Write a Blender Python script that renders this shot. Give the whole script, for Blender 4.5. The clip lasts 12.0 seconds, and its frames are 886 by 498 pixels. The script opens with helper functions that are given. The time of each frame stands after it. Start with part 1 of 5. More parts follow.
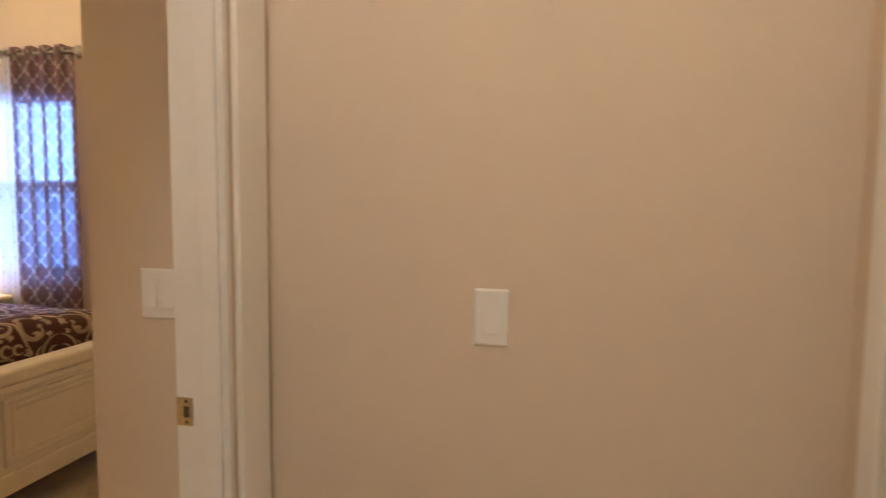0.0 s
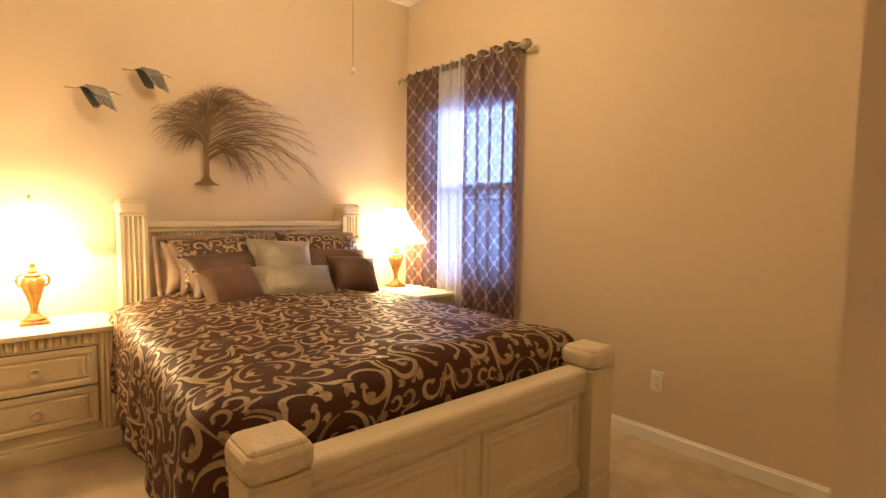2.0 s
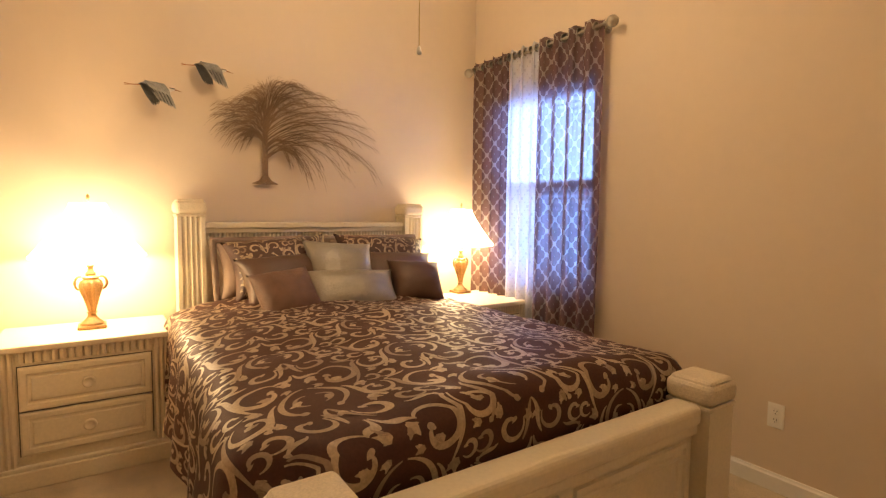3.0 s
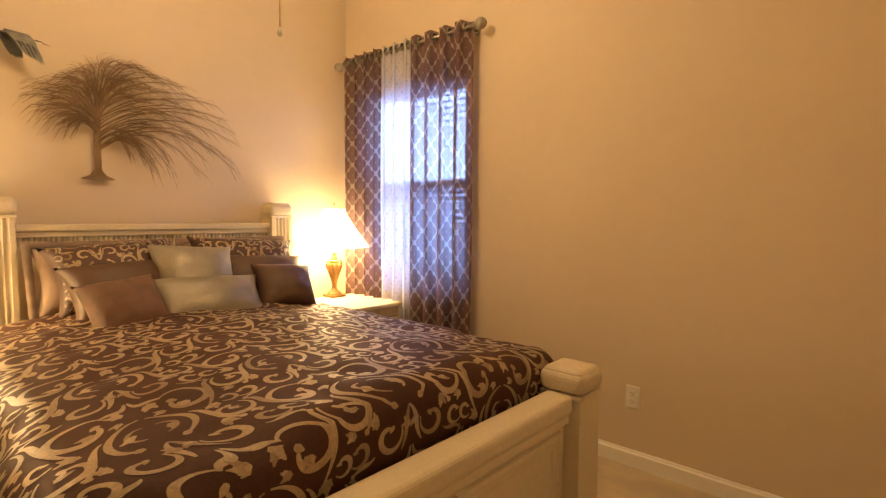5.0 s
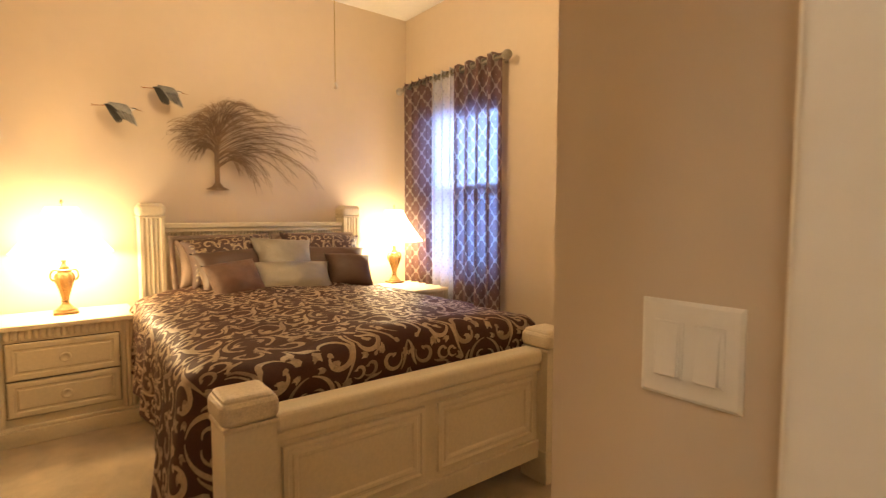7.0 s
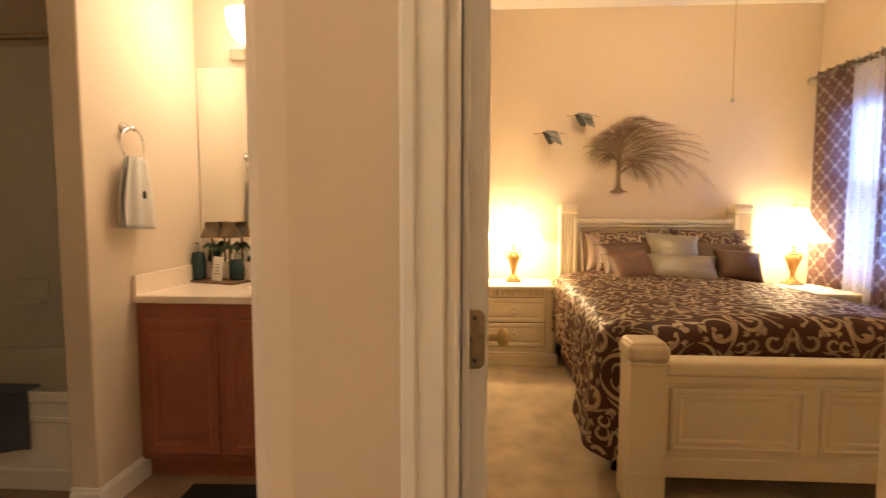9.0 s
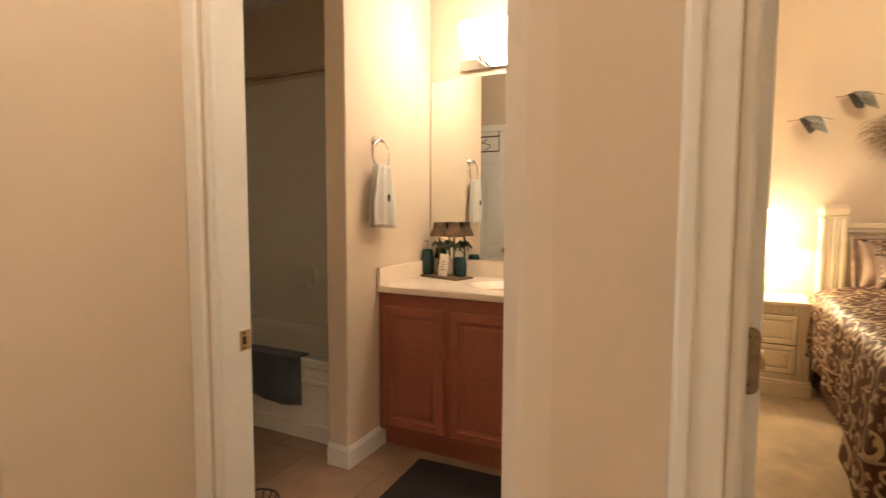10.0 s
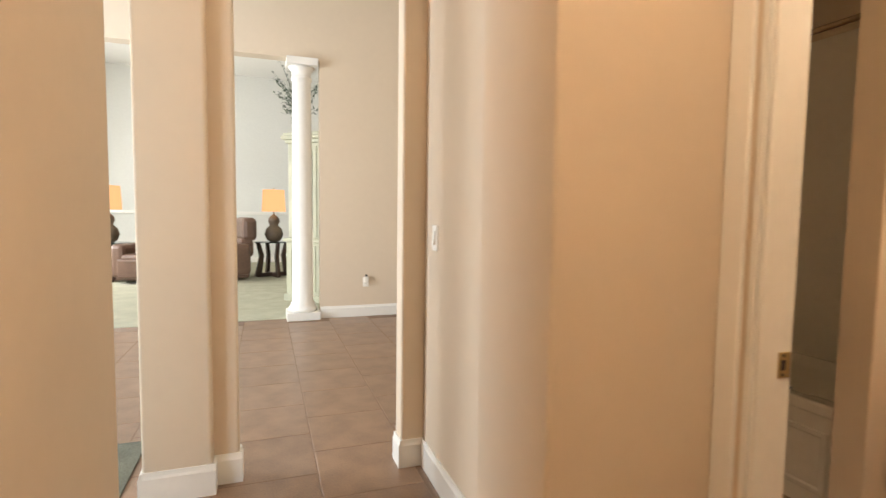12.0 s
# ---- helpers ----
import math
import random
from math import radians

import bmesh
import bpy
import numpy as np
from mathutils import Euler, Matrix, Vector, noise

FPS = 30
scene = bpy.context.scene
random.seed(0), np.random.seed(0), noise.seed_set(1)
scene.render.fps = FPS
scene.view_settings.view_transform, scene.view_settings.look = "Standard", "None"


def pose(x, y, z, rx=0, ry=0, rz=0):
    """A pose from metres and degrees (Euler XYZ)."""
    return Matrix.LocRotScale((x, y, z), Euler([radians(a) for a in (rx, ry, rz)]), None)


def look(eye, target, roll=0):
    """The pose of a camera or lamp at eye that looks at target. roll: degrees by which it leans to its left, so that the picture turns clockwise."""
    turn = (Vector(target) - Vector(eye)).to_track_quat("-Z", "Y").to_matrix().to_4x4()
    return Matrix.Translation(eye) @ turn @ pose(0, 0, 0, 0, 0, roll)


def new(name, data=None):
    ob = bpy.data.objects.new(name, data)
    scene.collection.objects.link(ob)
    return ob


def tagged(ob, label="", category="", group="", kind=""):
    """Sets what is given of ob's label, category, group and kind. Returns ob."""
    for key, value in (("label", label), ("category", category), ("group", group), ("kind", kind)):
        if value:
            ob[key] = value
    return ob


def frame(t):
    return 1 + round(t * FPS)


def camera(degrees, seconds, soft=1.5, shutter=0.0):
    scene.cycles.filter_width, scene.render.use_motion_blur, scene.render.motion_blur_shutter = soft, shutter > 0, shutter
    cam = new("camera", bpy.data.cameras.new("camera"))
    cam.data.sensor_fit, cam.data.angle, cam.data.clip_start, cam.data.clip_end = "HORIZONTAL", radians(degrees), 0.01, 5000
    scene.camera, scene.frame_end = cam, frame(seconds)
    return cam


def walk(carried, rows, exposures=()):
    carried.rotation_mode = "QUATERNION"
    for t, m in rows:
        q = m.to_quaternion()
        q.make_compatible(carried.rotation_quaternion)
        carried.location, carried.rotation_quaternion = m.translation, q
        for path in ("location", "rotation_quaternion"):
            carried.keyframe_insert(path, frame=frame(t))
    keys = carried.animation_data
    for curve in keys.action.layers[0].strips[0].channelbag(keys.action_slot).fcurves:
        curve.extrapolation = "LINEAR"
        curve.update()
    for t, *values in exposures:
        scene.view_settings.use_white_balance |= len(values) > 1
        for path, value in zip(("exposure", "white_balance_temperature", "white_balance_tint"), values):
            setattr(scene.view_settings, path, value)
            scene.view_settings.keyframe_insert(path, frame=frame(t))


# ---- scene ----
cam = camera(82.5, 12.0, soft=1.25, shutter=0.25)
# seconds, eye, yaw, pitch, lean
ROWS = [
    (0.0, 0.081, -0.055, 1.286, 11.07, -3.95, 0.60),
    (0.5, -0.124, 0.056, 1.290, 23.11, -4.14, 0.95),
    (1.0, -0.373, 0.152, 1.292, 33.78, -4.34, 1.00),
    (1.5, -0.618, 0.238, 1.292, 42.30, -4.46, 0.84),
    (2.0, -0.853, 0.347, 1.284, 49.26, -4.24, 0.74),
    (2.5, -1.011, 0.437, 1.281, 55.10, -4.27, 0.74),
    (2.7, -1.075, 0.463, 1.280, 56.26, -4.22, 0.74),
    (4.3, -1.200, 0.566, 1.260, 48.75, -3.75, 0.50),
    (4.5, -1.203, 0.571, 1.258, 46.69, -3.74, 0.50),
    (5.0, -1.201, 0.566, 1.259, 42.07, -3.77, 0.47),
    (5.5, -1.150, 0.562, 1.256, 40.14, -3.82, 0.32),
    (6.0, -1.009, 0.510, 1.249, 40.67, -3.76, 0.24),
    (6.5, -0.769, 0.435, 1.245, 45.48, -3.58, 0.09),
    (6.7, -0.655, 0.413, 1.248, 47.93, -3.65, 0.06),
    (8.3, 0.044, 0.160, 1.268, 76.99, -4.30, 0.20),
    (8.5, 0.088, 0.135, 1.271, 81.66, -4.34, 0.15),
    (9.0, 0.134, 0.081, 1.268, 93.41, -4.24, 0.09),
    (9.5, 0.144, 0.045, 1.266, 104.84, -4.13, 0.18),
    (10.0, 0.147, 0.017, 1.270, 116.43, -4.20, 0.20),
    (10.5, 0.153, -0.016, 1.264, 129.15, -3.90, 0.0),
    (11.0, 0.163, -0.047, 1.252, 141.60, -3.56, 0.14),
    (11.5, 0.182, -0.115, 1.243, 152.42, -3.60, 0.39),
    (12.0, 0.203, -0.328, 1.227, 160.61, -3.95, 0.75),
]


def aimed(x, y, z, yaw, pitch, lean):
    a, b = radians(yaw), radians(pitch)
    return look((x, y, z), (x - math.sin(a) * math.cos(b), y + math.cos(a) * math.cos(b), z + math.sin(b)), lean)


# the clip's automatic exposure and white balance
EXPOSURES = [(0.0, 0.03, 5900, 10), (0.5, -0.1, 5700, 8), (1.5, 0.0, 6800, 10), (2.0, -0.08, 7900, 12), (2.3, -0.15, 5300, 14), (2.5, -0.23, 5700, 14), (4.5, -0.2, 8700, 14), (5.0, -0.17, 8700, 14), (5.5, -0.10, 8500, 13), (6.5, -0.08, 7700, 11), (8.5, -0.05, 6700, 11), (9.0, 0.0, 7400, 13), (9.5, 0.13, 7300, 14), (10.5, 0.25, 5700, 6), (11.0, 0.25, 8000, 16), (11.5, 0.22, 7700, 18), (12.0, 0.24, 7100, 14)]
walk(cam, [(t, aimed(*row)) for t, *row in ROWS], EXPOSURES)


# ---- world and lights ----
world = bpy.data.worlds.new("sky")
scene.world = world
world.use_nodes = True
wn = world.node_tree
sky = wn.nodes.new("ShaderNodeTexSky")
sky.sky_type = "NISHITA"
sky.sun_disc = False
sky.sun_elevation, sky.sun_rotation = radians(35), radians(200)
wn.nodes["Background"].inputs["Strength"].default_value = 0.12
wn.links.new(sky.outputs[0], wn.nodes["Background"].inputs["Color"])
sun_data = bpy.data.lights.new("sun", "SUN")
sun_data.energy, sun_data.angle, sun_data.color = 2.0, radians(0.5), (1.0, 0.95, 0.88)
sun = new("sun", sun_data)
sun.matrix_world = look((0, 0, 20), (0.2, 3.4, 14))


def lamp_light(name, kind, energy, color, m, size=0.05, size_y=None):
    data = bpy.data.lights.new(name, kind)
    data.energy, data.color = energy, color
    if kind == "AREA":
        data.shape, data.size, data.size_y = "RECTANGLE", size, size_y or size
    else:
        data.shadow_soft_size = size
    ob = new(name, data)
    ob.matrix_world = m
    return ob


WARM = (1.0, 0.70, 0.36)
LAMPS = [(-4.28, 0.435), (-4.26, 2.768)]
for lx, ly in LAMPS:
    lamp_light("table_lamp_bulb", "POINT", 46.0, WARM, pose(lx, ly, 1.095), 0.05)
# daylight in the bedroom window
lamp_light("window_daylight", "AREA", 60.0, (0.24, 0.42, 1.0), look((-3.74, 3.19, 1.47), (-3.74, 2.0, 1.47)), 0.9, 1.3)
# vanity bulbs, then added fill for hall, bedroom, foyer and living room
for vy in (-1.10, -0.82, -0.54):
    lamp_light("vanity_bulb", "POINT", 8.2, (1.0, 0.82, 0.62), pose(-2.38, vy, 2.22), 0.06)
# Unseen ceiling lamp, added to brighten the hall.
lamp_light("hall_fill_lamp", "POINT", 40.0, (1.0, 0.84, 0.66), pose(-0.18, -0.38, 2.90), 0.12)
# Unseen lamp under the fan, added to brighten the bedroom walls.
lamp_light("fan_fill_bulb", "POINT", 44.0, (1.0, 0.74, 0.44), pose(-2.995, 1.535, 2.66), 0.08)
# Area lamps in unseen, added wall openings stand in for daylight.
lamp_light("foyer_daylight_fill", "AREA", 250.0, (0.72, 0.86, 1.0), look((4.06, -4.4, 1.6), (0, -4.4, 1.4)), 1.8, 2.2)
lamp_light("entry_daylight_fill", "AREA", 45.0, (0.62, 0.81, 1.0), look((2.3, -0.66, 1.5), (2.0, -3.0, 1.3)), 1.0, 2.0)
lamp_light("living_daylight_fill", "AREA", 250.0, (0.86, 0.94, 1.0), look((4.56, -9.6, 1.8), (0, -9.6, 1.4)), 3.0, 2.0)
for gx in (0.05, 2.76):
    lamp_light("gourd_lamp_bulb", "POINT", 20.0, (1.0, 0.66, 0.36), pose(gx, -10.45, 1.41), 0.05)

# ---- materials ----
def mat(name, color, rough=0.6, metal=0.0, vary=0.08, grain=30.0, bump=0.02, bump_scale=200.0, spec=0.5, second=None, coat=0.0, sheen=0.0):
    """A procedural surface with blotches, fine grain and relief, in metres."""
    m = bpy.data.materials.new(name)
    m.use_nodes = True
    t = m.node_tree
    n, l = t.nodes, t.links
    b = n["Principled BSDF"]
    co = n.new("ShaderNodeTexCoord")
    big = n.new("ShaderNodeTexNoise")
    big.inputs["Scale"].default_value, big.inputs["Detail"].default_value = grain / 10, 4
    fine = n.new("ShaderNodeTexNoise")
    fine.inputs["Scale"].default_value, fine.inputs["Detail"].default_value = grain * 3, 3
    for x in (big, fine):
        l.new(co.outputs["Object"], x.inputs["Vector"])
    add = n.new("ShaderNodeMath")
    add.operation = "ADD"
    l.new(big.outputs[0], add.inputs[0])
    l.new(fine.outputs[0], add.inputs[1])
    ramp = n.new("ShaderNodeMapRange")
    ramp.inputs[1].default_value, ramp.inputs[2].default_value = 0.7, 1.3
    l.new(add.outputs[0], ramp.inputs[0])
    mix = n.new("ShaderNodeMix")
    mix.data_type = "RGBA"
    c2 = second or tuple(c * (1 - 2 * vary) for c in color)
    c1 = tuple(min(1, c * (1 + vary)) for c in color)
    mix.inputs["A"].default_value, mix.inputs["B"].default_value = (*c2, 1), (*c1, 1)
    l.new(ramp.outputs[0], mix.inputs["Factor"])
    l.new(mix.outputs["Result"], b.inputs["Base Color"])
    b.inputs["Roughness"].default_value, b.inputs["Metallic"].default_value = rough, metal
    b.inputs["Specular IOR Level"].default_value = spec
    b.inputs["Coat Weight"].default_value = coat
    b.inputs["Sheen Weight"].default_value = sheen
    if bump:
        bt = n.new("ShaderNodeTexNoise")
        bt.inputs["Scale"].default_value, bt.inputs["Detail"].default_value = bump_scale, 3
        l.new(co.outputs["Object"], bt.inputs["Vector"])
        bp = n.new("ShaderNodeBump")
        bp.inputs["Strength"].default_value, bp.inputs["Distance"].default_value = min(1.0, bump * 10), bump * 0.02
        l.new(bt.outputs[0], bp.inputs["Height"])
        l.new(bp.outputs[0], b.inputs["Normal"])
    return m


def glow(name, color, strength, clear=0.0):
    """A surface that gives off light; clear lets part of the light behind it through, as frosted glass or a lampshade does."""
    m = bpy.data.materials.new(name)
    m.use_nodes = True
    t = m.node_tree
    t.nodes.remove(t.nodes["Principled BSDF"])
    e = t.nodes.new("ShaderNodeEmission")
    e.inputs[0].default_value, e.inputs[1].default_value = (*color, 1), strength
    end = e.outputs[0]
    if clear:
        tr, mix = t.nodes.new("ShaderNodeBsdfTransparent"), t.nodes.new("ShaderNodeMixShader")
        mix.inputs[0].default_value = clear
        t.links.new(e.outputs[0], mix.inputs[1])
        t.links.new(tr.outputs[0], mix.inputs[2])
        end = mix.outputs[0]
    t.links.new(end, t.nodes["Material Output"].inputs[0])
    return m


def cloth(name, dark, light=None, translucent=0.35, clear=0.0, cell=0.108, line=0.186):
    """Woven cloth that lets some light through; with a second colour, a quatrefoil trellis laid out in its UVs (metres)."""
    m = bpy.data.materials.new(name)
    m.use_nodes = True
    t = m.node_tree
    n, l = t.nodes, t.links
    n.remove(n["Principled BSDF"])
    uv = n.new("ShaderNodeUVMap")
    uv.uv_map = "UVMap"

    def op(kind, a, b=None, c=None):
        x = n.new("ShaderNodeMath")
        x.operation = kind
        for k, v in enumerate((a, b, c)):
            if v is None:
                continue
            if isinstance(v, (int, float)):
                x.inputs[k].default_value = v
            else:
                l.new(v, x.inputs[k])
        return x.outputs[0]

    sep = n.new("ShaderNodeSeparateXYZ")
    l.new(uv.outputs[0], sep.inputs[0])
    U, V = op("DIVIDE", sep.outputs[0], cell), op("DIVIDE", sep.outputs[1], cell * 1.45)

    def leaf(shift):
        a = op("ABSOLUTE", op("SUBTRACT", op("FRACT", op("ADD", U, shift)), 0.5))
        b = op("ABSOLUTE", op("SUBTRACT", op("FRACT", op("ADD", V, shift)), 0.5))
        r1 = op("SQRT", op("ADD", op("POWER", op("SUBTRACT", a, 0.20), 2), op("POWER", b, 2)))
        r2 = op("SQRT", op("ADD", op("POWER", a, 2), op("POWER", op("SUBTRACT", b, 0.22), 2)))
        return op("MINIMUM", r1, r2)

    tc = n.new("ShaderNodeTexNoise")
    tc.inputs["Scale"].default_value = 900
    l.new(uv.outputs[0], tc.inputs["Vector"])
    col = n.new("ShaderNodeMix")
    col.data_type = "RGBA"
    col.inputs["A"].default_value = (*dark, 1)
    col.inputs["B"].default_value = (*(light or tuple(c * 0.8 for c in dark)), 1)
    if light:
        l.new(op("GREATER_THAN", op("MINIMUM", leaf(0.0), leaf(0.5)), line), col.inputs["Factor"])
    else:
        l.new(tc.outputs[0], col.inputs["Factor"])
    d, tr, clr = n.new("ShaderNodeBsdfDiffuse"), n.new("ShaderNodeBsdfTranslucent"), n.new("ShaderNodeBsdfTransparent")
    l.new(col.outputs["Result"], d.inputs[0])
    l.new(col.outputs["Result"], tr.inputs[0])
    m1, m2 = n.new("ShaderNodeMixShader"), n.new("ShaderNodeMixShader")
    m1.inputs[0].default_value, m2.inputs[0].default_value = translucent, clear
    l.new(d.outputs[0], m1.inputs[1])
    l.new(tr.outputs[0], m1.inputs[2])
    l.new(m1.outputs[0], m2.inputs[1])
    l.new(clr.outputs[0], m2.inputs[2])
    l.new(m2.outputs[0], n["Material Output"].inputs[0])
    return m


def tint_by_random(m, amount):
    """Lets each piece differ a little in tone by its object's random number."""
    t = m.node_tree
    n, l = t.nodes, t.links
    b = n["Principled BSDF"]
    src = b.inputs["Base Color"].links[0].from_socket
    info, hs, rng = n.new("ShaderNodeObjectInfo"), n.new("ShaderNodeHueSaturation"), n.new("ShaderNodeMapRange")
    rng.inputs[3].default_value, rng.inputs[4].default_value = 1 - amount, 1 + amount
    l.new(info.outputs["Random"], rng.inputs[0])
    l.new(rng.outputs[0], hs.inputs["Value"])
    l.new(src, hs.inputs["Color"])
    l.new(hs.outputs[0], b.inputs["Base Color"])
    return m


M_WALL = mat("beige_wall_paint", (0.66, 0.545, 0.415), 0.8, vary=0.010, grain=5, bump=0.012, bump_scale=220, spec=0.3)
M_CEIL = mat("white_ceiling_paint", (0.82, 0.80, 0.76), 0.85, vary=0.02, grain=8, bump=0.04, bump_scale=120, spec=0.2)
M_DOOR = mat("white_gloss_door_paint", (0.80, 0.77, 0.71), 0.16, vary=0.015, grain=10, bump=0.006, bump_scale=40)
M_TRIM = mat("white_gloss_trim", (0.80, 0.77, 0.71), 0.35, vary=0.015, grain=10, bump=0.01, bump_scale=60)
M_CREAM = mat("cream_painted_wood", (0.70, 0.61, 0.45), 0.42, vary=0.04, grain=25, bump=0.02, bump_scale=80)
M_CREAM_WORN = mat("cream_crackled_paint", (0.68, 0.58, 0.42), 0.4, vary=0.10, grain=60, bump=0.12, bump_scale=70)
M_CARPET = mat("tan_cut_pile_carpet", (0.66, 0.52, 0.35), 0.95, vary=0.17, grain=60, bump=0.5, bump_scale=260, spec=0.1, sheen=0.2)
M_CARPET2 = mat("pale_green_carpet", (0.50, 0.48, 0.36), 0.95, vary=0.1, grain=40, bump=0.4, bump_scale=260, spec=0.1)
M_TILE = tint_by_random(mat("brown_ceramic_tile", (0.265, 0.165, 0.105), 0.34, vary=0.22, grain=55, bump=0.02, bump_scale=30, second=(0.160, 0.098, 0.066)), 0.06)
M_GROUT = mat("grey_grout", (0.25, 0.17, 0.12), 0.9, vary=0.1, bump=0.05)
M_DUVET = mat("dark_brown_satin", (0.074, 0.031, 0.023), 0.65, vary=0.12, grain=40, bump=0.05, bump_scale=500, spec=0.25)
M_SHAM = mat("brown_sateen", (0.085, 0.040, 0.030), 0.6, vary=0.12, grain=40, bump=0.05, bump_scale=500)
M_SCROLL = mat("champagne_brocade_thread", (0.44, 0.325, 0.21), 0.42, vary=0.18, grain=40, bump=0.05, bump_scale=600, spec=0.6)
def tint_by_island(m, dark, share):
    """Tints some of the strokes browner, to imitate the thread's uneven sheen."""
    t = m.node_tree
    n, l = t.nodes, t.links
    b = n["Principled BSDF"]
    src = b.inputs["Base Color"].links[0].from_socket
    geo, rng, mix = n.new("ShaderNodeNewGeometry"), n.new("ShaderNodeMapRange"), n.new("ShaderNodeMix")
    mix.data_type = "RGBA"
    rng.inputs[1].default_value, rng.inputs[2].default_value = 0.0, share
    rng.inputs[3].default_value, rng.inputs[4].default_value = 0.75, 0.0
    l.new(geo.outputs["Random Per Island"], rng.inputs[0])
    l.new(rng.outputs[0], mix.inputs["Factor"])
    l.new(src, mix.inputs["A"])
    mix.inputs["B"].default_value = (*dark, 1)
    l.new(mix.outputs["Result"], b.inputs["Base Color"])
    return m


# dimmer sheen on part of the strokes, put into their colour
tint_by_island(M_SCROLL, (0.155, 0.085, 0.052), 0.5)
M_BROWN_SATIN = mat("brown_satin_cloth", (0.10, 0.050, 0.031), 0.5, vary=0.1, grain=60, bump=0.06, bump_scale=400)
M_MOCHA = mat("mocha_textured_cloth", (0.175, 0.085, 0.052), 0.5, vary=0.15, grain=200, bump=0.2, bump_scale=260)
M_LINEN = mat("taupe_pleated_linen", (0.26, 0.185, 0.14), 0.8, vary=0.1, grain=80, bump=0.05)
M_SKIRT = mat("mauve_bed_skirt", (0.24, 0.15, 0.13), 0.8, vary=0.1, grain=30, bump=0.05)
M_GOLD = mat("aged_gold_resin", (0.40, 0.215, 0.075), 0.4, metal=0.5, vary=0.3, grain=90, bump=0.1, bump_scale=150)
M_IRON = mat("bronzed_iron_wire", (0.29, 0.19, 0.11), 0.5, metal=0.3, vary=0.25, grain=80, bump=0.05)
M_ROD = mat("pewter_rod_metal", (0.40, 0.36, 0.30), 0.35, metal=0.8, vary=0.1, bump=0.02)
M_PLATE = mat("white_plastic_plate", (0.80, 0.77, 0.70), 0.35, vary=0.01, bump=0.0)
# Dark small parts, and painted shade inside gaps, holes and slots.
M_SLOT = mat("dark_parts_and_slot_shade", (0.05, 0.04, 0.03), 0.6, bump=0.0)
M_BRASS = mat("satin_brass", (0.60, 0.45, 0.22), 0.35, metal=0.9, vary=0.1, bump=0.02)
M_NICKEL = mat("antique_nickel_hinge", (0.30, 0.22, 0.14), 0.4, metal=0.85, vary=0.2, bump=0.02)
M_CHROME = mat("chrome", (0.75, 0.73, 0.70), 0.12, metal=1.0, vary=0.02, bump=0.0)
M_CHERRY = mat("cherry_stained_wood", (0.32, 0.100, 0.056), 0.4, vary=0.12, grain=30, bump=0.03, bump_scale=90)
M_MARBLE = mat("cream_cultured_marble", (0.82, 0.70, 0.57), 0.18, vary=0.03, grain=14, bump=0.0)
M_TUB = mat("off_white_acrylic", (0.82, 0.78, 0.68), 0.25, vary=0.015, grain=8, bump=0.0)
M_TEAL = mat("dark_teal_glass", (0.012, 0.042, 0.042), 0.15, vary=0.15, grain=60, bump=0.02)
M_RATTAN = mat("woven_rattan", (0.15, 0.088, 0.036), 0.7, vary=0.35, grain=150, bump=0.3, bump_scale=200)
M_LEAF = mat("dark_green_leaf", (0.035, 0.075, 0.03), 0.5, vary=0.25, grain=60, bump=0.03)
M_BLUE_TOWEL = mat("slate_blue_terry", (0.085, 0.105, 0.135), 0.95, vary=0.2, grain=120, bump=0.5, bump_scale=350, sheen=0.3)
M_WHITE_TOWEL = mat("white_terry", (0.82, 0.78, 0.70), 0.95, vary=0.05, grain=120, bump=0.4, bump_scale=350, sheen=0.2)
M_BLACK_MAT = mat("black_bath_mat", (0.016, 0.009, 0.008), 0.95, vary=0.2, grain=100, bump=0.5, bump_scale=300)
M_LEATHER = mat("brown_leather", (0.17, 0.095, 0.065), 0.38, vary=0.2, grain=30, bump=0.08, bump_scale=90)
M_DARKWOOD = mat("dark_walnut", (0.07, 0.035, 0.022), 0.4, vary=0.2, grain=30, bump=0.03)
M_POT = mat("ribbed_bronze_pottery", (0.17, 0.115, 0.07), 0.45, vary=0.2, grain=60, bump=0.1)
M_HUTCH = mat("antique_ivory_green_paint", (0.52, 0.50, 0.36), 0.5, vary=0.1, grain=30, bump=0.03)
M_HUTCH_DARK = mat("dark_green_panel", (0.10, 0.11, 0.08), 0.5, vary=0.15, grain=30, bump=0.03)
M_RUG = mat("grey_green_rug", (0.16, 0.16, 0.115), 0.95, vary=0.25, grain=40, bump=0.4, bump_scale=250)
M_LIVING = mat("cool_white_wall_paint", (0.72, 0.71, 0.66), 0.8, vary=0.02, grain=8, bump=0.02)
M_BIRD_BLUE = mat("patina_blue_metal", (0.30, 0.30, 0.29), 0.5, metal=0.05, vary=0.4, grain=120, bump=0.1)
M_BIRD_DARK = mat("dark_slate_metal", (0.075, 0.075, 0.072), 0.45, metal=0.2, vary=0.3, grain=120, bump=0.1)
M_BIRD_LEG = mat("rust_painted_metal", (0.34, 0.15, 0.06), 0.5, vary=0.2, grain=80, bump=0.02)
M_BIRD_PALE = mat("pale_painted_metal", (0.72, 0.68, 0.6), 0.45, vary=0.15, grain=80, bump=0.02)
M_BLIND = cloth("white_translucent_blind_slat", (0.82, 0.85, 0.90), None, 0.85, 0.0)
# Glowing sheet behind the window; daylight's blue cast is put in its colour.
M_DAYLIGHT_GLOW = glow("blue_daylight_glow", (0.09, 0.30, 1.0), 7.0)
